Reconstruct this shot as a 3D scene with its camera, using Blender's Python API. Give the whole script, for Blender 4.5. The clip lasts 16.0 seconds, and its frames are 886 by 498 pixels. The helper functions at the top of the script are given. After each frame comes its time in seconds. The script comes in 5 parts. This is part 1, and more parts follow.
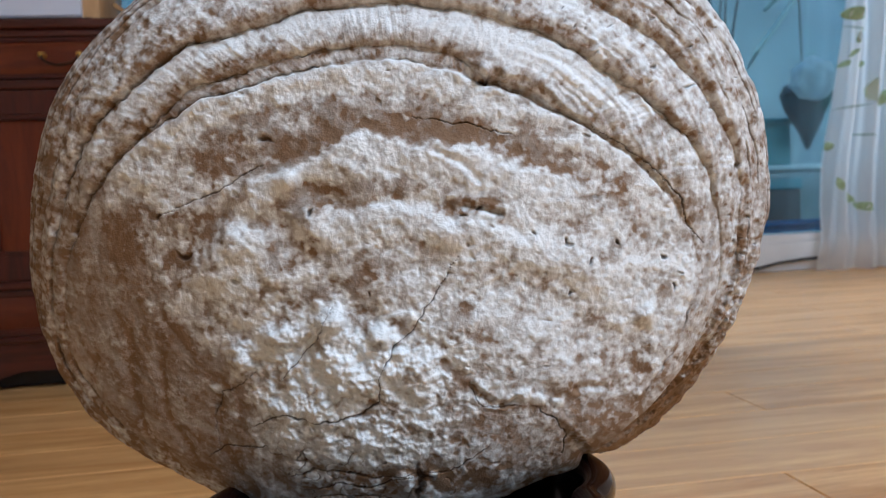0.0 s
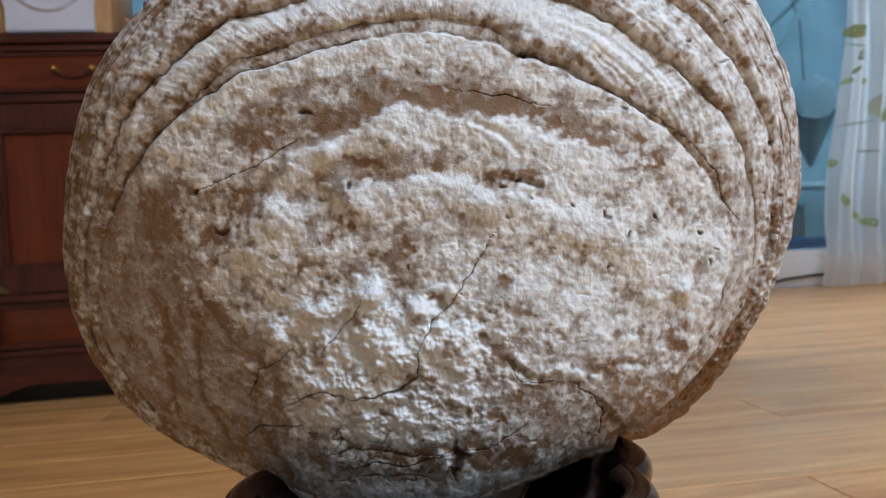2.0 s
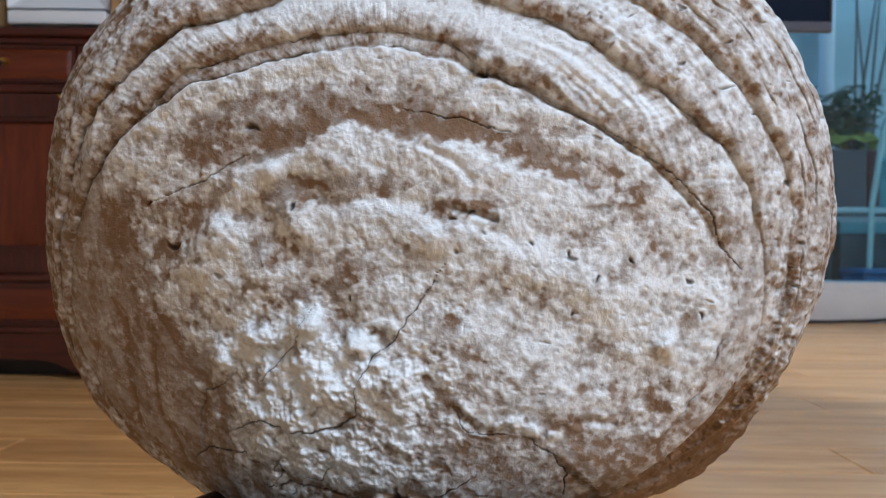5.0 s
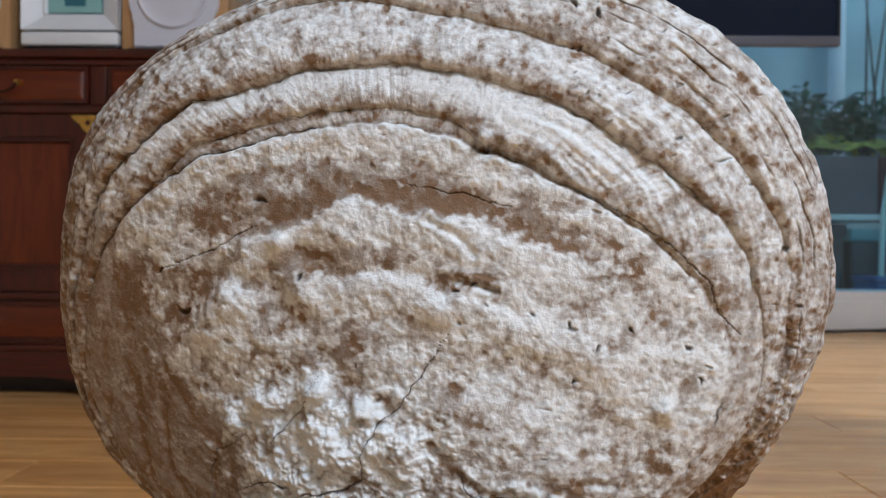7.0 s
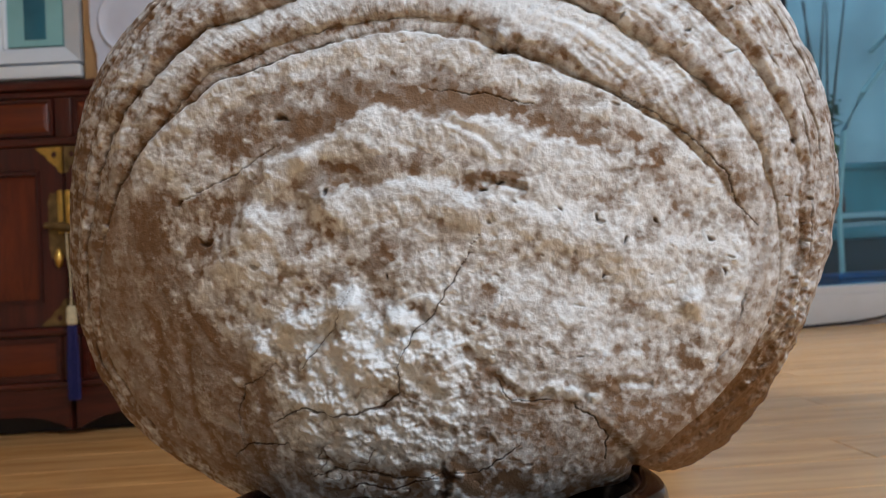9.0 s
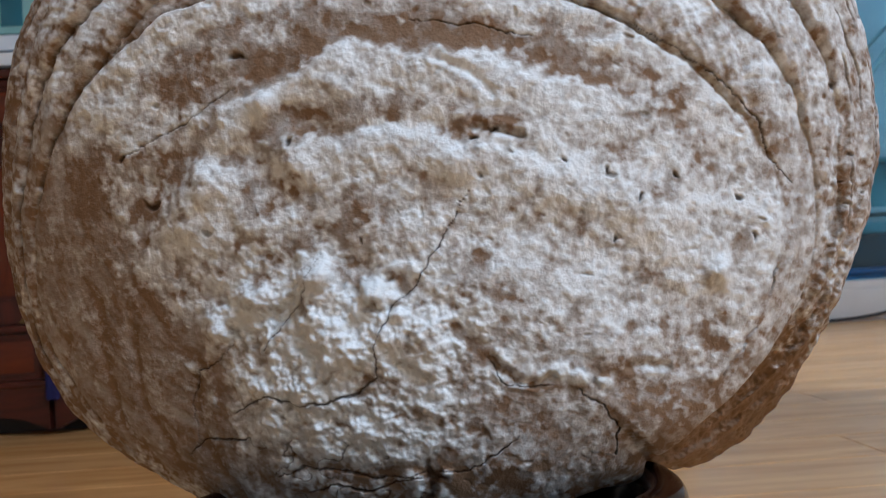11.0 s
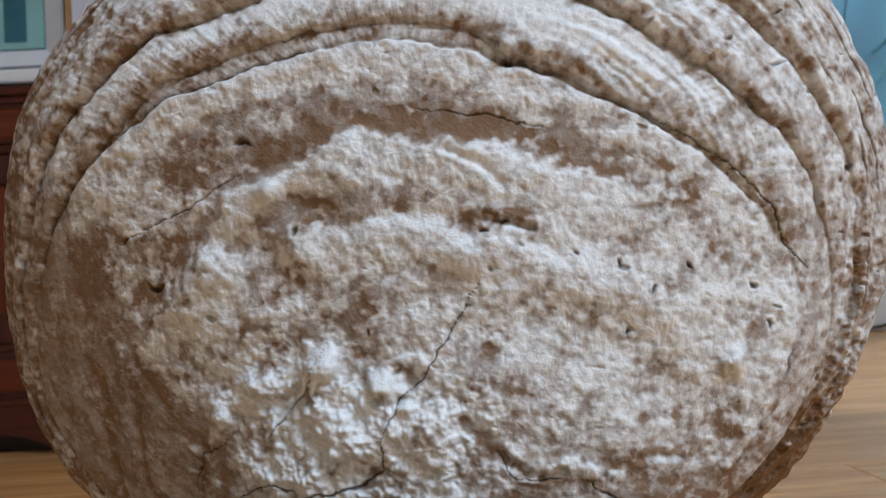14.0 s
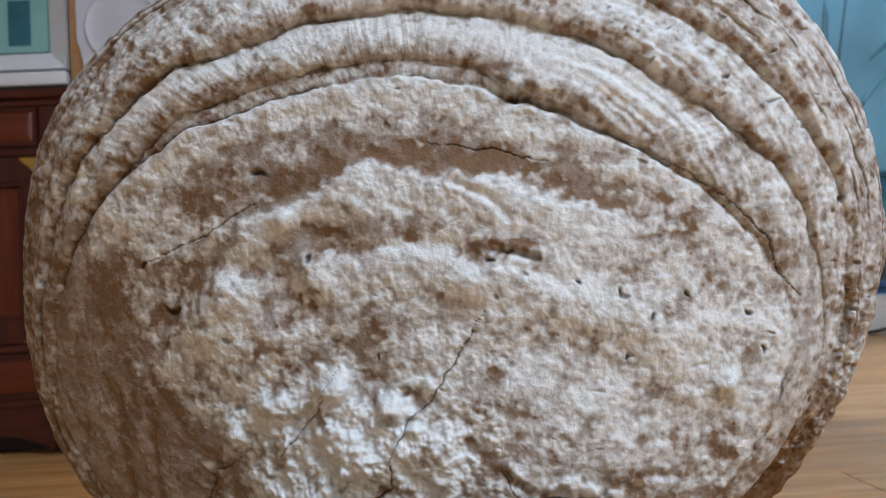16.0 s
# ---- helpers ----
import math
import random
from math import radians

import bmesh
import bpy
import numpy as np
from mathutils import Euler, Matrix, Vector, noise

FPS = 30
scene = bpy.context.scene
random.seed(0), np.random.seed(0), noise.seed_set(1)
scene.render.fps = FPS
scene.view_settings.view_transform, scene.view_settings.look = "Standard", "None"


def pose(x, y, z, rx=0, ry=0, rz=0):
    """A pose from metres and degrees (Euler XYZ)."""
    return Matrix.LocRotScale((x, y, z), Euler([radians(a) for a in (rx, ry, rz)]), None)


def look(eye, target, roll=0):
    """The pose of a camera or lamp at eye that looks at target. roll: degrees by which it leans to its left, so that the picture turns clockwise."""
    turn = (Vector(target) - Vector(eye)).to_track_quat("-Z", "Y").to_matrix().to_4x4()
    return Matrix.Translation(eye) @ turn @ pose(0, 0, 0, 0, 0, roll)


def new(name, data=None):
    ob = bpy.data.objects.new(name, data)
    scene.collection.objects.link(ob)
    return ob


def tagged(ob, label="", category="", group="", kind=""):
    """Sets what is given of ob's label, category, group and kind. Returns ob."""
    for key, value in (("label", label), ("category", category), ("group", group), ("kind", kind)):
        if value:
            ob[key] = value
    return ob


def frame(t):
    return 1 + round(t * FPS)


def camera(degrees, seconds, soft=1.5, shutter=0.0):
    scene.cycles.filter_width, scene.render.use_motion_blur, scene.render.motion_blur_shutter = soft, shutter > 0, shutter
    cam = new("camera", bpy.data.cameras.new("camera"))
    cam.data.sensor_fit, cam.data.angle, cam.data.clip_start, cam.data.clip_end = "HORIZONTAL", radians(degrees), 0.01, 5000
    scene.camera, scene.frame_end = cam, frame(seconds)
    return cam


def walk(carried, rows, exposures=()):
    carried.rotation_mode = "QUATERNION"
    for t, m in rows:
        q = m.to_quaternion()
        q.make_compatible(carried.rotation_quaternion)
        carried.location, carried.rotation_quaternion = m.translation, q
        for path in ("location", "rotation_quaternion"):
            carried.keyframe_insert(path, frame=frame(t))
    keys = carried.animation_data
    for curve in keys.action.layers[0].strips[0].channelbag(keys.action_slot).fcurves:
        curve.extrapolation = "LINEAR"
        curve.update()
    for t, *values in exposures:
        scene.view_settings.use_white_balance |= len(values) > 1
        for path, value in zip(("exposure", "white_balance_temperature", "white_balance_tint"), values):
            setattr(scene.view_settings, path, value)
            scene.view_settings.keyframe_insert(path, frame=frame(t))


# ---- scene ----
cam = camera(59.5, 16.0, soft=1.2)
cam.data.dof.use_dof, cam.data.dof.focus_distance, cam.data.dof.aperture_fstop = True, 0.40, 15.0
METRES, EYE, TILT, LEAN, TURN = 0.42, 0.315, -2.6, 2.8, -8.9
ROWS = [
    (0.0, 0.0, 0.0, 0.0, 0.0, 0.0, -0.0),
    (0.5, -0.0039, -0.0021, -0.0012, 0.23, -0.05, -0.09),
    (1.0, -0.0362, -0.0208, -0.0317, 0.37, 0.24, -0.26),
    (1.5, -0.0517, -0.0365, -0.0631, 0.27, 1.07, -0.03),
    (2.0, -0.0444, 0.0018, -0.0595, 0.09, 1.75, 0.22),
    (2.5, -0.0078, 0.0168, -0.0508, 2.36, 2.13, -0.07),
    (3.0, 0.0257, 0.0197, -0.0515, 5.68, 2.1, -1.18),
    (3.5, 0.0729, 0.0289, -0.0382, 6.72, 1.81, -2.18),
    (6.0, 0.1502, 0.1127, 0.0243, 9.82, 1.36, -4.08),
    (6.5, 0.1546, 0.0889, 0.0595, 9.88, 1.45, -3.9),
    (7.0, 0.1496, 0.0693, 0.0604, 9.69, 1.57, -3.68),
    (7.5, 0.1232, 0.0248, 0.0593, 8.88, 2.58, -3.12),
    (8.0, 0.1169, 0.0177, 0.0049, 7.63, 3.61, -1.55),
    (8.5, 0.0978, 0.0208, -0.0498, 7.53, 4.39, -0.09),
    (9.0, 0.0849, 0.0588, -0.0906, 7.24, 4.48, 0.28),
    (9.5, 0.0786, 0.1074, -0.1286, 7.07, 4.74, 0.71),
    (12.0, 0.0824, 0.2028, -0.1069, 6.73, 4.33, 0.34),
    (12.5, 0.0808, 0.2007, -0.0987, 6.81, 4.19, 0.24),
    (13.0, 0.0854, 0.1995, -0.0896, 6.88, 3.97, 0.2),
    (13.5, 0.0773, 0.2026, -0.063, 7.04, 4.22, 0.25),
    (14.0, 0.0722, 0.1967, -0.0336, 7.03, 4.59, 0.29),
    (14.5, 0.0643, 0.1818, -0.0066, 7.0, 4.86, 0.17),
    (15.0, 0.0605, 0.1607, 0.0131, 6.91, 4.89, 0.02),
    (15.5, 0.0678, 0.1597, 0.0048, 6.86, 4.6, -0.04),
    (16.0, 0.067, 0.1637, -0.0083, 6.87, 4.54, -0.07),
]
# the clip's camera drifts a little in brightness and white balance
TONE = [(0.0, -0.14, 5350, 12), (1.5, -0.22, 5550, 12), (3.5, -0.14, 5300, 11), (7.0, -0.24, 5650, 12), (7.6, -0.27, 6000, 12), (8.6, -0.29, 5900, 12), (9.5, -0.34, 5550, 12), (12.5, -0.32, 5250, 11), (14.5, -0.36, 5500, 11), (16.0, -0.32, 5500, 11)]
walk(cam, [(t, pose(0, 0, EYE, TILT, LEAN, TURN) @ pose(METRES * x, METRES * y, METRES * z, 90 + pitch, roll, yaw)) for t, x, y, z, yaw, pitch, roll in ROWS], TONE)

FUNGUS = pose(0, 0, EYE, TILT, LEAN, TURN)

# ---- world and lights ----
world = bpy.data.worlds.new("world")
scene.world = world
world.use_nodes = True
wn = world.node_tree.nodes
sky = wn.new("ShaderNodeTexSky")
sky.sky_type, sky.sun_disc = "NISHITA", False
sky.sun_elevation, sky.sun_rotation = radians(38), radians(150)
world.node_tree.links.new(sky.outputs[0], wn["Background"].inputs[0])
wn["Background"].inputs[1].default_value = 0.38

sun = new("sun", bpy.data.lights.new("sun", "SUN"))
sun.data.energy, sun.data.angle, sun.data.color = 2.6, radians(12), (1.0, 0.96, 0.9)
sun.matrix_world = look((-1.5, 9, 7), (1.5, 3.6, 0.5))


def area(name, eye, target, w, h, watts, colour):
    ob = new(name, bpy.data.lights.new(name, "AREA"))
    ob.data.shape, ob.data.size, ob.data.size_y = "RECTANGLE", w, h
    ob.data.energy, ob.data.color = watts, colour
    ob.matrix_world = look(eye, target)
    return ob


LAMP = (1.3, -1.15, 2.27)
area("ceiling_lamp_light", LAMP, (LAMP[0], LAMP[1] + 0.001, 0), 0.9, 0.9, 88, (0.86, 0.95, 1.0))
area("window_light", (1.3, 3.22, 1.2), (1.3, 0, 1.0), 2.9, 1.9, 5, (0.72, 0.88, 1.0))

# ---- materials ----


class Nodes:
    """A short way to write node trees."""

    def __init__(self, name):
        self.mat = bpy.data.materials.new(name)
        self.mat.use_nodes = True
        self.tree = self.mat.node_tree
        self.bsdf = self.tree.nodes["Principled BSDF"]

    def put(self, socket, value):
        if isinstance(value, bpy.types.NodeSocket):
            self.tree.links.new(value, socket)
        elif isinstance(value, (tuple, list)) and len(value) == 3 and socket.type == "RGBA":
            socket.default_value = (*value, 1)
        else:
            socket.default_value = value

    def node(self, kind, out=0, **sockets):
        n = self.tree.nodes.new("ShaderNode" + kind)
        for key, value in sockets.items():
            self.put(n.inputs[key.replace("_", " ")], value)
        return n.outputs[out]

    def coords(self, scale=(1, 1, 1), which="Object"):
        tc = self.tree.nodes.new("ShaderNodeTexCoord")
        mp = self.tree.nodes.new("ShaderNodeMapping")
        self.tree.links.new(tc.outputs[which], mp.inputs[0])
        mp.inputs["Scale"].default_value = scale
        return mp.outputs[0]

    def noise(self, vector, scale, detail=4.0, rough=0.55, distortion=0.0):
        return self.node("TexNoise", Vector=vector, Scale=scale, Detail=detail, Roughness=rough, Distortion=distortion)

    def ramp(self, fac, *stops):
        n = self.tree.nodes.new("ShaderNodeValToRGB")
        self.put(n.inputs[0], fac)
        els = n.color_ramp.elements
        while len(els) < len(stops):
            els.new(0.5)
        for el, (at, colour) in zip(els, stops):
            el.position = at
            el.color = (colour, colour, colour, 1) if isinstance(colour, (int, float)) else (*colour, 1)
        return n.outputs[0]

    def mix(self, fac, a, b, blend="MIX"):
        n = self.tree.nodes.new("ShaderNodeMix")
        n.data_type, n.blend_type = "RGBA", blend
        self.put(n.inputs[0], fac)
        self.put(n.inputs[6], a)
        self.put(n.inputs[7], b)
        return n.outputs[2]

    def maths(self, op, a, b=0.0):
        n = self.tree.nodes.new("ShaderNodeMath")
        n.operation = op
        self.put(n.inputs[0], a)
        self.put(n.inputs[1], b)
        return n.outputs[0]

    def attribute(self, name):
        n = self.tree.nodes.new("ShaderNodeAttribute")
        n.attribute_name = name
        return n.outputs["Fac"]

    def random(self):
        return self.tree.nodes.new("ShaderNodeObjectInfo").outputs["Random"]

    def bump(self, height, strength=0.3, distance=0.002, normal=None):
        n = self.tree.nodes.new("ShaderNodeBump")
        n.inputs["Strength"].default_value, n.inputs["Distance"].default_value = strength, distance
        self.put(n.inputs["Height"], height)
        if normal:
            self.put(n.inputs["Normal"], normal)
        return n.outputs[0]

    def set(self, **sockets):
        for key, value in sockets.items():
            self.put(self.bsdf.inputs[key.replace("_", " ")], value)
        return self.mat


def plain(name, colour, rough=0.5, metal=0.0, vary=0.12, scale=18.0, bump=0.1, **more):
    """A paint, plastic or metal with a little mottling and grain."""
    n = Nodes(name)
    v = n.coords()
    big = n.noise(v, scale, 3)
    fine = n.noise(v, scale * 14, 3)
    dark = tuple(c * (1 - vary) for c in colour)
    light = tuple(min(1, c * (1 + vary)) for c in colour)
    col = n.mix(n.ramp(big, (0.3, 0.0), (0.7, 1.0)), dark, light)
    return n.set(Base_Color=col, Roughness=n.maths("ADD", n.maths("MULTIPLY", fine, 0.15), rough - 0.07),
                 Metallic=metal, Normal=n.bump(fine, bump, 0.0006), **more)


def wood(name, dark, light, rough=0.35, along=(1, 1, 14), tone=0.25, coat=0.0):
    """Wood with grain stretched along the axis whose scale is least."""
    n = Nodes(name)
    v = n.coords(along)
    grain = n.noise(v, 5, 6, 0.6, 1.2)
    pore = n.noise(v, 40, 3, 0.6)
    cloud = n.noise(n.coords(), 4, 2)
    col = n.mix(n.ramp(grain, (0.3, 0.0), (0.72, 1.0)), dark, light)
    col = n.mix(n.maths("MULTIPLY", n.ramp(pore, (0.5, 0.0), (0.7, 1.0)), 0.35), col, dark)
    col = n.mix(n.maths("MULTIPLY", cloud, tone), col, tuple(c * 0.6 for c in dark))
    return n.set(Base_Color=col, Roughness=n.maths("ADD", n.maths("MULTIPLY", pore, 0.2), rough - 0.1),
                 Normal=n.bump(grain, 0.12, 0.001), Coat_Weight=coat, Coat_Roughness=0.12)


M_FRAME = wood("cabinet_wood", (0.030, 0.005, 0.003), (0.10, 0.017, 0.009), 0.36, (14, 14, 1), coat=0.12)
M_RAIL = wood("cabinet_rail_wood", (0.030, 0.005, 0.003), (0.10, 0.017, 0.009), 0.36, (1, 14, 14), coat=0.12)
M_PANEL = wood("cabinet_panel_wood", (0.075, 0.011, 0.003), (0.18, 0.032, 0.007), 0.34, (9, 9, 1), coat=0.15)
M_PANELH = wood("cabinet_low_panel_wood", (0.075, 0.011, 0.003), (0.18, 0.032, 0.007), 0.34, (1, 9, 9), coat=0.15)
M_LACQUER = wood("dark_lacquered_wood", (0.004, 0.0008, 0.0008), (0.013, 0.0022, 0.0018), 0.18, (6, 6, 2), coat=0.5)
M_LACQUER.node_tree.nodes["Principled BSDF"].inputs["Specular IOR Level"].default_value = 0.4
M_TAN = wood("tan_speaker_wood", (0.42, 0.25, 0.11), (0.60, 0.38, 0.18), 0.45, (10, 10, 1), 0.15)
M_POST = wood("brown_post_wood", (0.10, 0.025, 0.012), (0.22, 0.06, 0.03), 0.4, (10, 10, 1))
M_BRASS = plain("brass", (0.72, 0.48, 0.12), 0.3, 1.0, 0.25, 60)
M_BRASSD = plain("dull_brass", (0.20, 0.14, 0.06), 0.45, 0.8, 0.4, 50)
M_PLATE = plain("tarnished_plate", (0.035, 0.016, 0.010), 0.45, 0.5, 0.3, 50)
M_BLUE = plain("navy_tassel_thread", (0.012, 0.012, 0.09), 0.8, 0, 0.3, 150, 0.6)
M_CREAM = plain("cream_cord", (0.6, 0.5, 0.3), 0.7, 0, 0.2, 120, 0.4)
M_SILVER = plain("silver_plastic", (0.78, 0.84, 0.92), 0.3, 0.0, 0.05, 10)
M_WHITEP = plain("pale_plastic", (0.84, 0.90, 0.96), 0.35, 0, 0.04, 10)
M_GREYP = plain("lavender_grey_plastic", (0.64, 0.69, 0.82), 0.5, 0, 0.04, 10)
M_DARKP = plain("dark_plastic", (0.012, 0.012, 0.014), 0.4, 0, 0.2, 20)
M_TEALW = plain("teal_display_window", (0.28, 0.55, 0.57), 0.12, 0, 0.1, 8, 0.0)
M_DEEPW = plain("deep_blue_display", (0.04, 0.17, 0.24), 0.1, 0, 0.2, 8, 0.0)
M_SCREEN = plain("dark_screen", (0.008, 0.015, 0.034), 0.3, 0, 0.1, 4, 0.0, Specular_IOR_Level=0.1)
M_BEZEL = plain("grey_metal_bezel", (0.085, 0.095, 0.13), 0.4, 0.0, 0.1, 10)
M_WALL = plain("beige_wallpaper", (0.56, 0.51, 0.45), 0.85, 0, 0.03, 6, 0.25)
M_CEIL = plain("white_ceiling", (0.80, 0.79, 0.76), 0.9, 0, 0.02, 6, 0.2)
M_TRACK = plain("white_window_plastic", (0.80, 0.82, 0.84), 0.35, 0, 0.04, 9)
M_RED = plain("dark_red_plastic", (0.20, 0.02, 0.025), 0.4, 0, 0.2, 12)
M_NAVY = plain("navy_board", (0.015, 0.02, 0.045), 0.5, 0, 0.2, 12)
M_PARAPET = plain("pale_teal_balcony_paint", (0.38, 0.50, 0.53), 0.8, 0, 0.22, 2.2, 0.3)
M_LEDGE = plain("pale_ledge_board", (0.62, 0.72, 0.74), 0.6, 0, 0.08, 6)
M_BOXBLUE = plain("blue_storage_plastic", (0.03, 0.12, 0.30), 0.45, 0, 0.2, 7)
M_BOXTEAL = plain("teal_storage_plastic", (0.13, 0.33, 0.38), 0.45, 0, 0.15, 7)
M_DARKBOX = plain("dark_slate_plastic", (0.03, 0.045, 0.06), 0.5, 0, 0.3, 7)
M_TROUGH = plain("grey_purple_planter_plastic", (0.10, 0.092, 0.115), 0.5, 0, 0.2, 7)
M_MAROON = plain("maroon_planter_glaze", (0.11, 0.02, 0.025), 0.35, 0, 0.25, 9)
M_MOSS = plain("yellow_green_moss", (0.34, 0.36, 0.08), 0.9, 0, 0.5, 30, 0.8)
M_LEAF = plain("dark_green_leaf", (0.045, 0.13, 0.07), 0.45, 0, 0.5, 20)
M_BAGD = plain("grey_mesh_bag", (0.10, 0.14, 0.16), 0.7, 0, 0.3, 25, 0.5)
M_HOSE = plain("pale_green_hose", (0.52, 0.66, 0.62), 0.4, 0, 0.1, 20)
M_TWIG = plain("grey_brown_stem", (0.13, 0.12, 0.11), 0.8, 0, 0.3, 30, 0.6)
M_CABLE = plain("black_cable_rubber", (0.01, 0.01, 0.012), 0.5)
M_SPRIG = plain("green_sprig_thread", (0.36, 0.47, 0.27), 0.8, 0, 0.25, 60, 0.4)
M_STALK = plain("grey_green_stem_thread", (0.35, 0.42, 0.38), 0.8, 0, 0.2, 60, 0.4)
M_FLOORBASE = plain("floor_underlay", (0.16, 0.10, 0.05), 0.8)
M_BALFLOOR = plain("balcony_floor_tile", (0.20, 0.26, 0.28), 0.5, 0, 0.15, 5)


def lamp_material():
    n = Nodes("lamp_diffuser")
    return n.set(Base_Color=(0.9, 0.9, 0.88), Roughness=0.5, Emission_Color=(1.0, 0.94, 0.86), Emission_Strength=4.0)


M_DIFFUSER = lamp_material()


def glass_material():
    n = Nodes("tinted_window_glass")
    clear = n.node("BsdfTransparent", Color=(0.72, 0.86, 0.88))
    gloss = n.node("BsdfGlossy", Roughness=0.02, Color=(0.9, 0.95, 1.0))
    fres = n.node("Fresnel", IOR=1.5)
    both = n.tree.nodes.new("ShaderNodeMixShader")
    n.put(both.inputs[0], fres)
    n.put(both.inputs[1], clear)
    n.put(both.inputs[2], gloss)
    n.tree.links.new(both.outputs[0], n.tree.nodes["Material Output"].inputs[0])
    return n.mat


M_GLASS = glass_material()


def curtain_material():
    n = Nodes("sheer_white_curtain")
    v = n.coords()
    weave = n.noise(v, 400, 2)
    soft = n.noise(v, 7, 3)
    col = n.mix(n.ramp(soft, (0.3, 0.0), (0.7, 1.0)), (0.93, 0.95, 0.97), (0.97, 0.98, 0.99))
    diff = n.node("BsdfDiffuse", Color=col, Normal=n.bump(weave, 0.2, 0.0005))
    trans = n.node("BsdfTranslucent", Color=col)
    clear = n.node("BsdfTransparent", Color=(0.95, 0.97, 0.98))
    a = n.tree.nodes.new("ShaderNodeMixShader")
    b = n.tree.nodes.new("ShaderNodeMixShader")
    n.put(a.inputs[0], 0.78), n.put(a.inputs[1], diff), n.put(a.inputs[2], trans)
    n.put(b.inputs[0], 0.18), n.put(b.inputs[1], a.outputs[0]), n.put(b.inputs[2], clear)
    n.tree.links.new(b.outputs[0], n.tree.nodes["Material Output"].inputs[0])
    return n.mat


M_CURTAIN = curtain_material()


def bag_material():
    n = Nodes("thin_white_plastic")
    crease = n.noise(n.coords(), 30, 4, 0.6, 0.5)
    col = n.mix(crease, (0.80, 0.84, 0.85), (0.92, 0.94, 0.94))
    relief = n.bump(crease, 0.6, 0.004)
    half = n.tree.nodes.new("ShaderNodeMixShader")
    n.put(half.inputs[0], 0.55)
    n.put(half.inputs[1], n.node("BsdfDiffuse", Color=col, Normal=relief))
    n.put(half.inputs[2], n.node("BsdfTranslucent", Color=col, Normal=relief))
    n.tree.links.new(half.outputs[0], n.tree.nodes["Material Output"].inputs[0])
    return n.mat


M_BAG = bag_material()


def plank_material():
    n = Nodes("oak_laminate_plank")
    tc = n.tree.nodes.new("ShaderNodeTexCoord").outputs["Object"]
    shift = n.node("CombineXYZ", X=n.maths("MULTIPLY", n.random(), 17.0), Y=n.maths("MULTIPLY", n.random(), 9.0))
    add = n.tree.nodes.new("ShaderNodeVectorMath")
    n.put(add.inputs[0], tc), n.put(add.inputs[1], shift)
    mp = n.tree.nodes.new("ShaderNodeMapping")
    n.put(mp.inputs[0], add.outputs[0])
    mp.inputs["Scale"].default_value = (1, 9, 1)
    v = mp.outputs[0]
    grain = n.noise(v, 3.0, 6, 0.6, 0.8)
    fine = n.noise(v, 22, 4, 0.6)
    col = n.mix(n.ramp(grain, (0.32, 0.0), (0.7, 1.0)), (0.56, 0.27, 0.082), (0.90, 0.52, 0.19))
    col = n.mix(n.maths("MULTIPLY", n.ramp(fine, (0.5, 0.0), (0.75, 1.0)), 0.35), col, (0.26, 0.11, 0.035))
    col = n.mix(n.maths("MULTIPLY", n.random(), 0.45), col, (0.72, 0.44, 0.19))
    patch = n.noise(v, 1.1, 3, 0.5)
    col = n.mix(n.ramp(patch, (0.52, 0.0), (0.72, 0.55)), col, (0.33, 0.155, 0.05))
    knot = n.noise(v, 4.2, 1, 0.3)
    col = n.mix(n.ramp(knot, (0.73, 0.0), (0.80, 0.7)), col, (0.20, 0.085, 0.03))
    return n.set(Base_Color=col, Roughness=n.maths("ADD", n.maths("MULTIPLY", fine, 0.14), 0.17), Normal=n.bump(fine, 0.08, 0.0006))


M_PLANK = plank_material()


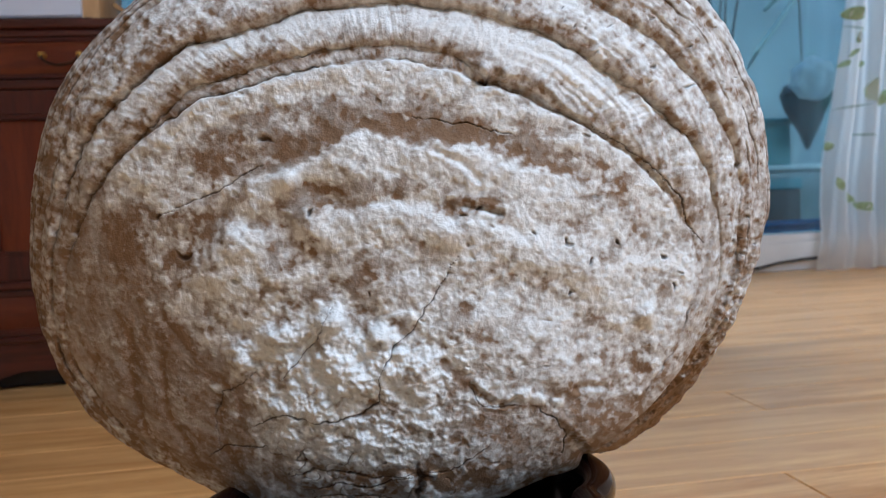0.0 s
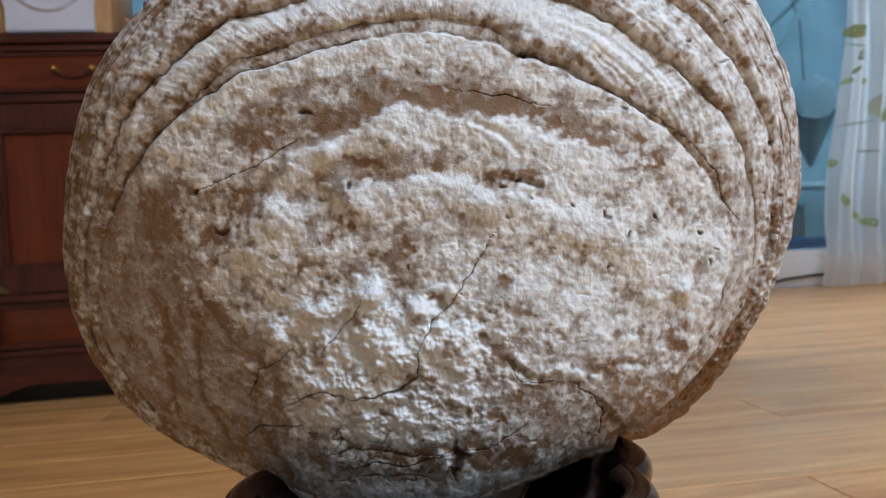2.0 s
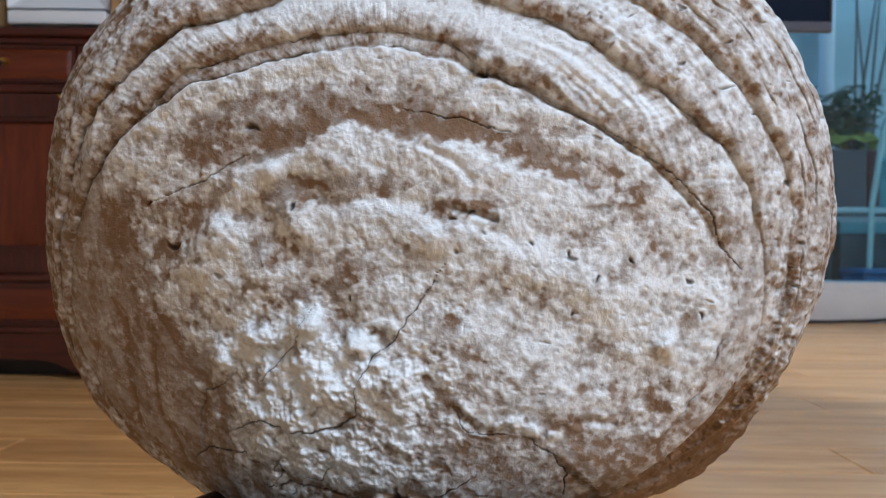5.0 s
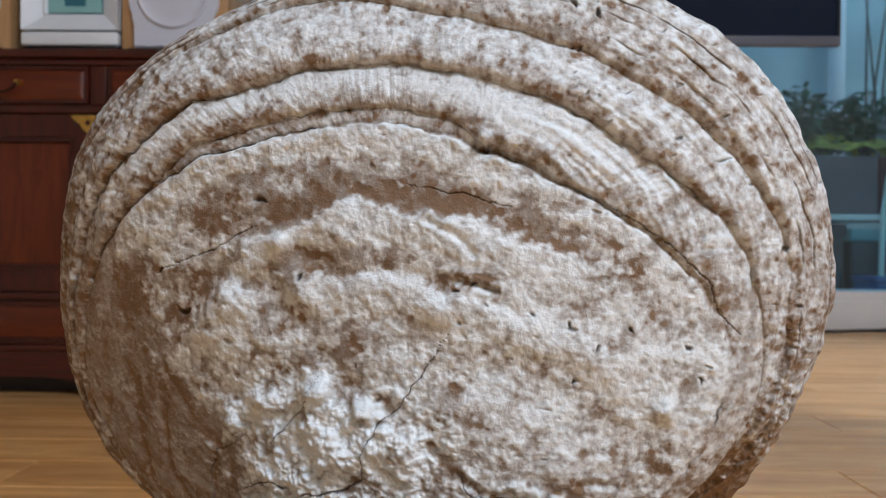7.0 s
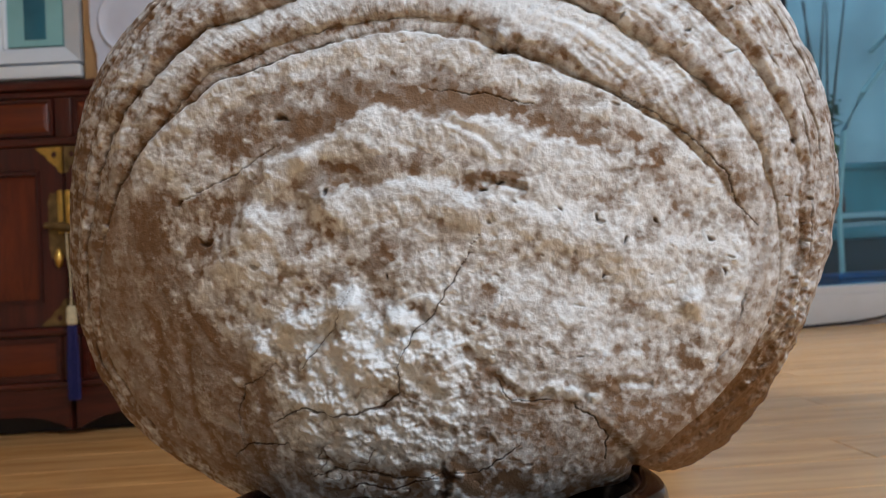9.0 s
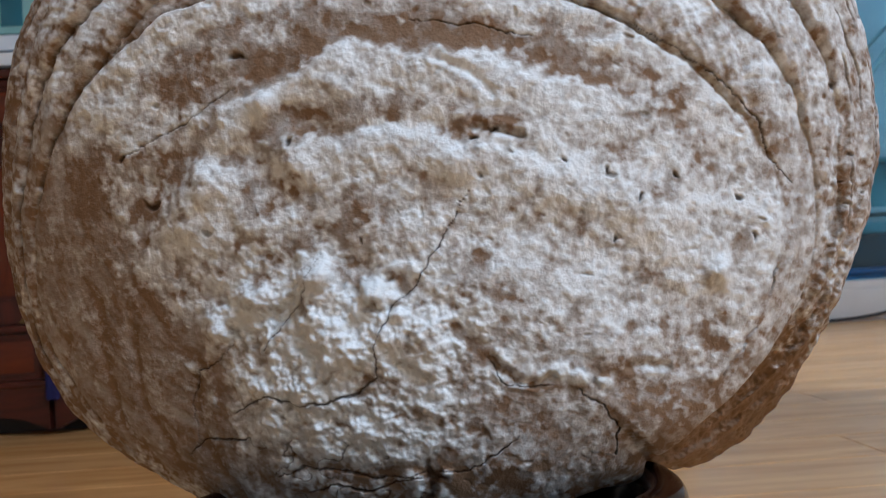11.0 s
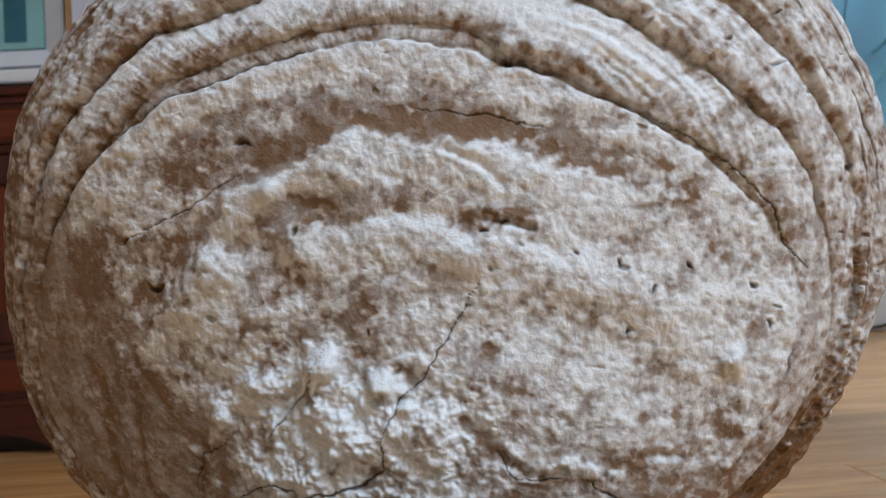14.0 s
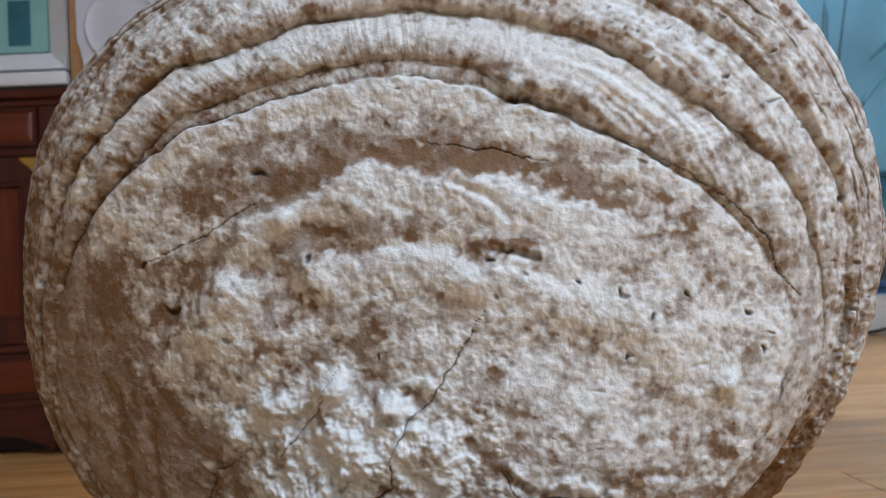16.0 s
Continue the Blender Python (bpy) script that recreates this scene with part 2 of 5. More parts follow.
def fungus_material():
    n = Nodes("chalky_bracket_fungus")
    v = n.coords()
    stain_shade, chalk, crack = n.attribute("stain_shade"), n.attribute("chalk"), n.attribute("crackline")
    mott = n.noise(v, 60, 4, 0.6)
    speck = n.noise(v, 260, 4, 0.65)
    grit = n.noise(v, 900, 3, 0.6)
    fine = n.maths("MULTIPLY", n.maths("SUBTRACT", n.noise(v, 430, 5, 0.7), 0.5), 1.0)
    base = n.mix(n.ramp(mott, (0.35, 0.0), (0.65, 1.0)), (0.31, 0.278, 0.246), (0.42, 0.390, 0.358))
    # this layer mixes real brown stain with painted shade
    s = n.maths("ADD", n.maths("ADD", stain_shade, fine), n.maths("MULTIPLY", n.maths("SUBTRACT", speck, 0.5), 1.0))
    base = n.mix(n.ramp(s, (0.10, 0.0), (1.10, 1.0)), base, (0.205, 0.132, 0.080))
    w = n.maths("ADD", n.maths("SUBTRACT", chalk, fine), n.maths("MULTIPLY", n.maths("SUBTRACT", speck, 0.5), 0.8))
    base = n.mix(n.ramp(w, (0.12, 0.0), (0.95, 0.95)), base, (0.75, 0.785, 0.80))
    pore = n.maths("MULTIPLY", n.ramp(n.maths("ADD", n.maths("MULTIPLY", speck, 0.7), n.maths("MULTIPLY", grit, 0.3)), (0.58, 0.0), (0.66, 1.0)), 0.35)
    base = n.mix(pore, base, (0.24, 0.15, 0.085))
    base = n.mix(n.maths("MULTIPLY", crack, 0.9), base, (0.035, 0.018, 0.010))
    height = n.maths("ADD", n.maths("MULTIPLY", mott, 0.5), n.maths("ADD", n.maths("MULTIPLY", speck, 0.55), n.maths("MULTIPLY", grit, 0.45)))
    return n.set(Base_Color=base, Roughness=n.maths("ADD", n.maths("MULTIPLY", speck, 0.2), 0.62), Normal=n.bump(height, 0.47, 0.0022), Specular_IOR_Level=0.15)


M_FUNGUS = fungus_material()

# ---- building blocks ----


def add_box(bm, x0, x1, y0, y1, z0, z1, bevel=0.0, seg=2):
    """A box with rounded edges, added to bm."""
    made = bmesh.ops.create_cube(bm, size=1.0)["verts"]
    for v in made:
        v.co = Vector(((x0 + x1) / 2 + v.co.x * (x1 - x0), (y0 + y1) / 2 + v.co.y * (y1 - y0), (z0 + z1) / 2 + v.co.z * (z1 - z0)))
    if bevel:
        edges = list({e for v in made for e in v.link_edges})
        bmesh.ops.bevel(bm, geom=edges, offset=bevel, segments=seg, affect="EDGES", profile=0.5)
    return bm


def box(*a, **k):
    return add_box(bmesh.new(), *a, **k)


def add_lathe(bm, profile, seg=32, at=(0, 0, 0), shape=None):
    """A turned form from (radius, height) pairs; shape(angle) scales the radius."""
    rings = []
    for r, z in profile:
        ring = []
        for k in range(seg):
            a = 2 * math.pi * k / seg
            f = shape(a) if shape else 1
            ring.append(bm.verts.new((at[0] + r * f * math.cos(a), at[1] + r * f * math.sin(a), at[2] + z)))
        rings.append(ring)
    for a, b in zip(rings, rings[1:]):
        for k in range(seg):
            bm.faces.new((a[k], a[(k + 1) % seg], b[(k + 1) % seg], b[k]))
    if profile[0][0] > 1e-4:
        bm.faces.new(rings[0][::-1])
    if profile[-1][0] > 1e-4:
        bm.faces.new(rings[-1])
    return bm


def add_tube(bm, points, radius, seg=8):
    """A round rod along a line of points; radius may be a list."""
    rings, n = [], len(points)
    points = [Vector(p) for p in points]
    for i, p in enumerate(points):
        way = (points[min(i + 1, n - 1)] - points[max(i - 1, 0)]).normalized()
        side = way.cross(Vector((0, 0, 1)) if abs(way.z) < 0.9 else Vector((1, 0, 0))).normalized()
        up = way.cross(side)
        r = radius[i] if isinstance(radius, (list, tuple)) else radius
        rings.append([bm.verts.new(p + r * (math.cos(2 * math.pi * k / seg) * side + math.sin(2 * math.pi * k / seg) * up)) for k in range(seg)])
    for a, b in zip(rings, rings[1:]):
        for k in range(seg):
            bm.faces.new((a[k], a[(k + 1) % seg], b[(k + 1) % seg], b[k]))
    bm.faces.new(rings[0][::-1])
    bm.faces.new(rings[-1])
    return bm


def add_prism(bm, outline, y0, y1):
    """A flat plate with an outline in x and z, from y0 to y1."""
    front = [bm.verts.new((x, y0, z)) for x, z in outline]
    back = [bm.verts.new((x, y1, z)) for x, z in outline]
    n = len(outline)
    bm.faces.new(front)
    bm.faces.new(back[::-1])
    for k in range(n):
        bm.faces.new((front[k], back[k], back[(k + 1) % n], front[(k + 1) % n]))
    return bm


def mesh_of(name, bm, material, smooth=True):
    bmesh.ops.recalc_face_normals(bm, faces=bm.faces)
    me = bpy.data.meshes.new(name)
    bm.to_mesh(me)
    bm.free()
    me.materials.append(material)
    if smooth:
        me.polygons.foreach_set("use_smooth", [True] * len(me.polygons))
        me.set_sharp_from_angle(angle=radians(35))
    return me


def part(name, bm, material, parent=None, label="", smooth=True):
    """One mesh object, under its thing where one is given."""
    ob = new(name, mesh_of(name, bm, material, smooth))
    ob.parent = parent
    return tagged(ob, label)


def thing(name, label, category, group="", kind="", at=(0, 0, 0)):
    ob = new(name)
    ob.location = at
    ob.empty_display_size = 0.05
    return tagged(ob, label, category, group, kind)

# ---- the room ----
X0, X1, Y0, Y1, TOP = -2.3, 2.95, -2.4, 3.06, 2.35


def structure(name, bm, material, label, category):
    return tagged(part(name, bm, material), label, category, kind="structure")


structure("ceiling", box(X0 - 0.15, X1 + 0.15, Y0 - 0.15, Y1 + 0.2, TOP, TOP + 0.12), M_CEIL, "plain white room ceiling", "ceiling")
structure("wall_west", box(X0 - 0.15, X0, Y0 - 0.15, Y1 + 0.2, -0.02, TOP), M_WALL, "pale wallpapered wall", "wall")
structure("wall_east", box(X1, X1 + 0.15, Y0 - 0.15, Y1 + 0.2, -0.02, TOP), M_WALL, "pale wallpapered wall", "wall")
structure("wall_south", box(X0, X1, Y0 - 0.15, Y0, -0.02, TOP), M_WALL, "pale wallpapered wall behind the viewer", "wall")
north = add_box(bmesh.new(), X0, -1.5, Y1, Y1 + 0.2, -0.02, TOP)
add_box(north, -1.5, X1, Y1, Y1 + 0.2, 2.15, TOP)
structure("wall_north", north, M_WALL, "pale wall round the balcony door", "wall")

# balcony door: low white sill, white stile, brown post, tinted panes
door = thing("window_1", "glazed balcony door with white sill and tinted panes", "window", kind="structure", at=(0, Y1, 0))
sill = add_box(bmesh.new(), -1.5, X1, 0.0, 0.2, 0.0, 0.12, 0.004)
add_box(sill, -1.5, X1, 0.012, 0.19, 0.12, 0.155, 0.004)
part("sill", sill, M_TRACK, door, "white plastic threshold")
part("stile", box(-1.5, -1.44, 0.03, 0.10, 0.155, 2.15, 0.005), M_TRACK, door, "white plastic stile")
part("stile", box(2.87, 2.95, 0.03, 0.10, 0.155, 2.15, 0.005), M_TRACK, door, "white plastic stile")
part("post", box(-0.58, -0.495, 0.02, 0.12, 0.155, 2.15, 0.005), M_POST, door, "brown wooden post")
part("head", box(-1.5, X1, 0.03, 0.15, 2.08, 2.15, 0.005), M_TRACK, door, "white plastic head rail")
for a, b in ((-1.44, -0.58), (-0.495, 2.87)):
    pane = part("pane", box(a, b, 0.058, 0.064, 0.155, 2.08), M_GLASS, door, "blue-tinted glass")
    pane.visible_shadow = False

# ---- the balcony ----
structure("balcony_floor", box(X0, 3.8, Y1 + 0.2, 4.75, -0.14, -0.02), M_BALFLOOR, "grey tiled balcony floor", "floor")
structure("balcony_wall", box(X0, 3.8, 4.6, 4.75, -0.02, 2.35), M_PARAPET, "pale teal balcony parapet", "wall")
structure("balcony_wall_west", box(X0 - 0.15, X0, Y1 + 0.2, 4.75, -0.14, 2.4), M_PARAPET, "pale teal balcony end wall", "wall")
structure("balcony_wall_east", box(3.8, 3.95, Y1 + 0.2, 4.75, -0.14, 2.4), M_PARAPET, "pale teal balcony end wall", "wall")

# ---- ceiling lamp ----
lamp = thing("ceiling_lamp", "square white ceiling lamp, switched on", "lamp", at=(LAMP[0], LAMP[1], TOP))
part("housing", box(-0.48, 0.48, -0.48, 0.48, -0.05, 0.0, 0.008), M_WHITEP, lamp)
part("diffuser", box(-0.45, 0.45, -0.45, 0.45, -0.066, -0.05, 0.006), M_DIFFUSER, lamp, "glowing white diffuser")

# ---- the bracket fungus ----
GRID = 880


def lattice_noise(x, z, seed):
    """Smooth gradient noise on numpy arrays, about -0.7 to 0.7."""
    rng = np.random.RandomState(seed)
    ang = rng.rand(256, 256) * 2 * np.pi
    gx, gz = np.cos(ang), np.sin(ang)
    xi, zi = np.floor(x).astype(int), np.floor(z).astype(int)
    fx, fz = x - xi, z - zi
    u, w = fx * fx * fx * (fx * (fx * 6 - 15) + 10), fz * fz * fz * (fz * (fz * 6 - 15) + 10)

    def corner(dx, dz):
        i, j = (xi + dx) & 255, (zi + dz) & 255
        return gx[i, j] * (fx - dx) + gz[i, j] * (fz - dz)

    top = corner(0, 1) * (1 - u) + corner(1, 1) * u
    low = corner(0, 0) * (1 - u) + corner(1, 0) * u
    return low * (1 - w) + top * w


def fbm(x, z, freq, octaves, seed, gain=0.5):
    total, amp = 0.0, 1.0
    for k in range(octaves):
        total = total + amp * lattice_noise(x * freq * 2 ** k + 11.3 * k, z * freq * 2 ** k - 7.7 * k, seed + k)
        amp *= gain
    return total


def cells(x, z, freq, seed):
    """Round knobs, 1 on the top of each and 0 between them."""
    rng = np.random.RandomState(seed)
    jx, jz = rng.rand(128, 128), rng.rand(128, 128)
    x, z = x * freq, z * freq
    xi, zi = np.floor(x).astype(int), np.floor(z).astype(int)
    best = np.full_like(x, 9.0)
    for dx in (-1, 0, 1):
        for dz in (-1, 0, 1):
            i, j = (xi + dx) & 127, (zi + dz) & 127
            best = np.minimum(best, (x - xi - dx - jx[i, j]) ** 2 + (z - zi - dz - jz[i, j]) ** 2)
    return np.maximum(0, 1 - best * 1.6)


def series(th, co):
    out = np.full_like(th, co[0])
    for k in range(1, (len(co) + 1) // 2):
        out = out + co[2 * k - 1] * np.cos(k * th) + co[2 * k] * np.sin(k * th)
    return out


def step(a, b, v):
    t = np.clip((v - a) / (b - a), 0, 1)
    return t * t * (3 - 2 * t)


def line_distance(x, z, pts):
    """Distance to a broken line, and how far along it (0 to 1)."""
    best, along = np.full_like(x, 9.0), np.zeros_like(x)
    n = len(pts) - 1
    for k, ((ax, az), (bx, bz)) in enumerate(zip(pts, pts[1:])):
        dx, dz = bx - ax, bz - az
        t = np.clip(((x - ax) * dx + (z - az) * dz) / (dx * dx + dz * dz), 0, 1)
        d = np.hypot(x - ax - t * dx, z - az - t * dz)
        near = d < best
        best, along = np.where(near, d, best), np.where(near, (k + t) / n, along)
    return best, along


# shape of the cap: outline as a Fourier radius round its middle, in units of METRES
MID = (-0.05, 0.05)
OUTLINE = (0.4578, 0.0033, -0.0446, 0.0654, 0.026, 0.0048, -0.0117, 0.0015, 0.004, -0.0026, -0.0037, -0.0039, 0.0024, 0.0038, 0.0019)
# depth of the face: rows of powers of z for each power of x
DOME = ((0.9, -0.161, 0.198, 0.096, 1.725, -2.113), (0.032, 0.046, 0.63, -2.256, 0.015), (0.776, -2.129, 1.502, 0.743), (0.854, -0.343, -0.314), (-0.301, 4.948), (-1.667,))
# growth rings: (degrees round the middle, share of the outline's radius)
RING_A = ((-170, 0.83), (-165, 0.855), (-160, 0.896), (-140, 0.93), (-120, 0.95), (-90, 0.95), (-62, 0.94), (-50, 0.87), (-42, 0.82), (-30, 0.79), (-15, 0.755), (-5, 0.707), (-1, 0.665), (2, 0.638), (6, 0.593), (10, 0.556), (15, 0.527), (20, 0.492), (26, 0.46),
          (33, 0.432), (43, 0.419), (56, 0.412), (69, 0.434), (80, 0.45), (91, 0.456), (102, 0.461), (113, 0.472), (122, 0.496), (131, 0.518), (140, 0.534), (147, 0.562), (152, 0.598), (160, 0.636), (166, 0.675), (170, 0.708), (175, 0.738), (180, 0.772))
RING_B = ((-170, 0.885), (-160, 0.935), (-140, 0.955), (-90, 0.965), (-60, 0.96), (-50, 0.92), (-44, 0.885), (-38, 0.875), (-28, 0.872), (-20, 0.866), (-12, 0.83), (-5, 0.80), (1, 0.775), (6, 0.754), (11, 0.723), (16, 0.685), (23, 0.647), (30, 0.617), (36, 0.604), (44, 0.594), (55, 0.594), (65, 0.607),
          (75, 0.617), (86, 0.627), (96, 0.635), (110, 0.654), (118, 0.673), (126, 0.683), (133, 0.698), (139, 0.718), (144, 0.742), (149, 0.75), (157, 0.768), (165, 0.80), (170, 0.822), (175, 0.84), (180, 0.851))
RING_C = ((-170, 0.945), (-140, 0.98), (-90, 0.985), (-60, 0.99), (-45, 0.96), (-20, 0.925), (-2, 0.855), (5, 0.85), (11, 0.84), (15, 0.82), (20, 0.80), (30, 0.775), (36, 0.76), (41, 0.749), (51, 0.748), (63, 0.759), (76, 0.789), (90, 0.82), (105, 0.865), (120, 0.90), (143, 0.92), (158, 0.90), (170, 0.892), (177, 0.90))
# cracks: half width, then the line
CRACKS = (
    (0.0013, ((-0.346, 0.038), (-0.315, 0.05), (-0.291, 0.06), (-0.26, 0.071), (-0.23, 0.089), (-0.209, 0.1))),
    (0.0013, ((0.019, -0.008), (0.005, -0.028), (-0.014, -0.061), (-0.037, -0.098), (-0.057, -0.116), (-0.067, -0.133), (-0.074, -0.151))),
    (0.0012, ((-0.128, -0.066), (-0.15, -0.104), (-0.176, -0.137), (-0.2, -0.16))),
    (0.0022, ((-0.239, -0.228), (-0.214, -0.212), (-0.19, -0.206), (-0.16, -0.214), (-0.13, -0.21), (-0.095, -0.2), (-0.077, -0.186), (-0.074, -0.151))),
    (0.0018, ((-0.317, -0.281), (-0.284, -0.258), (-0.258, -0.257), (-0.224, -0.254))),
    (0.0014, ((-0.295, -0.269), (-0.297, -0.222), (-0.282, -0.182), (-0.252, -0.171), (-0.234, -0.152))),
    (0.0022, ((-0.198, -0.297), (-0.162, -0.28), (-0.124, -0.282), (-0.088, -0.287), (-0.046, -0.288))),
    (0.0015, ((-0.025, -0.279), (0.009, -0.281), (0.036, -0.263), (0.059, -0.244))),
)
CRACKS += (
    (0.0015, ((0.115, -0.197), (0.144, -0.216), (0.16, -0.239), (0.158, -0.27))),
    (0.0014, ((0.027, -0.163), (0.048, -0.191), (0.075, -0.195), (0.095, -0.193))),
    (0.0016, ((0.17, 0.145), (0.196, 0.135), (0.23, 0.115), (0.267, 0.091), (0.3, 0.062), (0.312, 0.033), (0.342, 0.008))),
    (0.0010, ((-0.037, 0.15), (0.001, 0.146), (0.038, 0.142), (0.064, 0.135), (0.085, 0.13))),
    (0.0022, ((-0.163, -0.311), (-0.132, -0.299), (-0.095, -0.304), (-0.06, -0.292), (-0.039, -0.287))),
    (0.0018, ((-0.199, -0.335), (-0.148, -0.319), (-0.089, -0.316), (-0.05, -0.325))),
)
# broad hollows (below 0) and ridges: half width, height towards the viewer, line
FOLDS = (
    (0.022, -0.0032, ((-0.302, 0.094), (-0.239, 0.102), (-0.171, 0.116), (-0.119, 0.135), (-0.067, 0.138), (-0.015, 0.136), (0.036, 0.128), (0.089, 0.117), (0.143, 0.100), (0.200, 0.078), (0.256, 0.048))),
    (0.012, 0.0018, ((-0.216, 0.085), (-0.185, 0.091), (-0.145, 0.100), (-0.119, 0.116), (-0.086, 0.120), (-0.028, 0.120), (0.010, 0.113), (0.056, 0.099), (0.109, 0.090), (0.150, 0.079))),
    (0.011, -0.0045, ((-0.208, 0.042), (-0.160, 0.060), (-0.133, 0.059), (-0.107, 0.049), (-0.061, 0.057), (-0.029, 0.050), (0.010, 0.049), (0.043, 0.041), (0.076, 0.026), (0.117, 0.017), (0.152, 0.003))),
    (0.022, 0.0050, ((-0.107, 0.035), (-0.055, 0.035), (-0.003, 0.019), (0.050, 0.022), (0.104, 0.006), (0.160, -0.011), (0.206, -0.034), (0.257, -0.078))),
    (0.03, -0.006, ((-0.042, -0.019), (0.024, -0.046), (0.077, -0.043), (0.119, -0.062), (0.187, -0.105), (0.230, -0.130))),
    (0.018, -0.006, ((-0.338, -0.027), (-0.311, 0.008), (-0.257, 0.036), (-0.202, 0.033), (-0.174, 0.001), (-0.168, -0.046), (-0.183, -0.081), (-0.232, -0.107), (-0.270, -0.106))),
    (0.019, -0.0055, ((-0.159, 0.001), (-0.139, -0.033), (-0.110, -0.070), (-0.083, -0.080), (-0.043, -0.100), (-0.006, -0.120), (0.004, -0.148), (0.045, -0.181))),
    (0.012, -0.008, ((-0.251, -0.152), (-0.227, -0.139), (-0.182, -0.127), (-0.157, -0.119))),
)
# sharp creases: half width, depth, line
CREASES = (
    (0.004, 0.003, ((-0.010, 0.115), (0.010, 0.103), (0.035, 0.086), (0.043, 0.080))),
    (0.004, 0.005, ((0.023, 0.051), (0.043, 0.045), (0.063, 0.041))),
    (0.004, 0.004, ((-0.197, -0.127), (-0.174, -0.117), (-0.161, -0.109))),
    (0.004, 0.004, ((-0.090, -0.115), (-0.063, -0.122), (-0.036, -0.111))),
    (0.005, 0.005, ((0.038, -0.170), (0.058, -0.187), (0.084, -0.191), (0.098, -0.185))),
    (0.004, 0.004, ((0.161, -0.178), (0.185, -0.177), (0.214, -0.176))),
    (0.006, 0.005, ((-0.057, -0.170), (-0.047, -0.180), (-0.030, -0.182))),
    (0.005, 0.004, ((0.023, 0.201), (0.040, 0.188), (0.048, 0.186), (0.064, 0.194))),
)
# pale powdery crust: middle x and z, half widths, turn in degrees, amount
CRUST = ((-0.244, -0.027, 0.065, 0.054, 0, 0.6), (-0.238, 0.009, 0.032, 0.015, 15, 1.0), (-0.320, -0.070, 0.049, 0.016, -35, 0.8), (-0.257, -0.133, 0.042, 0.016, -35, 0.9), (-0.147, 0.030, 0.043, 0.026, -20, 0.4), (-0.188, 0.037, 0.026, 0.012, -25, 0.6), (-0.126, -0.143, 0.103, 0.051, 0, 1.0), (-0.211, -0.116, 0.033, 0.025, 0, 1.1), (-0.131, -0.084, 0.018, 0.023, 0, 1.0), (-0.066, -0.105, 0.023, 0.013, 0, 1.0), (-0.030, -0.162, 0.035, 0.041, 0, 0.8), (-0.157, -0.210, 0.077, 0.032, 0, 0.9), (-0.211, -0.237, 0.037, 0.033, 0, 1.0), (-0.066, -0.244, 0.063, 0.028, -20, 0.7))
CRUST_EAST = ((-0.116, -0.265, 0.078, 0.021, 0, 0.6), (-0.027, -0.202, 0.041, 0.019, -20, 0.7), (-0.029, -0.039, 0.036, 0.021, 0, 0.8), (0.064, -0.080, 0.047, 0.024, 0, 0.7), (0.124, -0.095, 0.058, 0.031, -10, 0.7), (0.066, -0.150, 0.026, 0.025, 0, 0.7), (0.141, -0.155, 0.053, 0.017, 5, 0.9), (0.154, -0.125, 0.052, 0.021, 0, 0.7), (0.192, -0.058, 0.043, 0.031, -40, 0.8), (0.235, -0.082, 0.027, 0.022, -40, 1.1), (-0.017, -0.243, 0.042, 0.021, -20, 0.4), (0.165, 0.048, 0.040, 0.017, -15, 0.5), (0.023, 0.091, 0.039, 0.019, -15, 0.9))
CRUST_BANDS = (
    (0.022, 1, ((-0.126, 0.105), (-0.080, 0.106), (-0.035, 0.104), (0.010, 0.096), (0.049, 0.089), (0.096, 0.079), (0.143, 0.068))),
    (0.017, 0.7, ((-0.217, 0.073), (-0.186, 0.078), (-0.156, 0.090), (-0.126, 0.097))),
    (0.026, 1.1, ((-0.101, 0.035), (-0.042, 0.035), (0.004, 0.019), (0.050, 0.014), (0.104, 0.006), (0.160, -0.018), (0.215, -0.050), (0.252, -0.080))),
    (0.012, 0.6, ((-0.408, 0.073), (-0.386, 0.096), (-0.364, 0.115), (-0.333, 0.133))),
)
# brown stains, and hollows coloured with some of their shade: middle x and z, half widths, turn in degrees, amount
BROWN = ((-0.274, 0.093, 0.063, 0.028, 20, 0.8), (-0.368, 0.032, 0.052, 0.045, 0, 0.6), (-0.171, 0.116, 0.036, 0.019, 10, 0.8), (-0.137, 0.059, 0.033, 0.012, 0, 1.0), (-0.166, 0.076, 0.016, 0.008, -30, 0.9), (-0.055, 0.058, 0.029, 0.010, -10, 0.9), (0.018, 0.053, 0.022, 0.012, 0, 0.9), (0.051, 0.054, 0.018, 0.006, 0, 0.9), (0.178, 0.093, 0.050, 0.023, -25, 0.6), (0.108, 0.136, 0.055, 0.021, -15, 0.5), (0.216, 0.065, 0.041, 0.022, -40, 0.5), (0.148, 0.022, 0.044, 0.016, -15, 0.6), (0.238, 0.011, 0.042, 0.028, -40, 0.4), (-0.041, 0.177, 0.026, 0.009, 0, 0.8), (-0.114, 0.155, 0.008, 0.006, 0, 1.0))
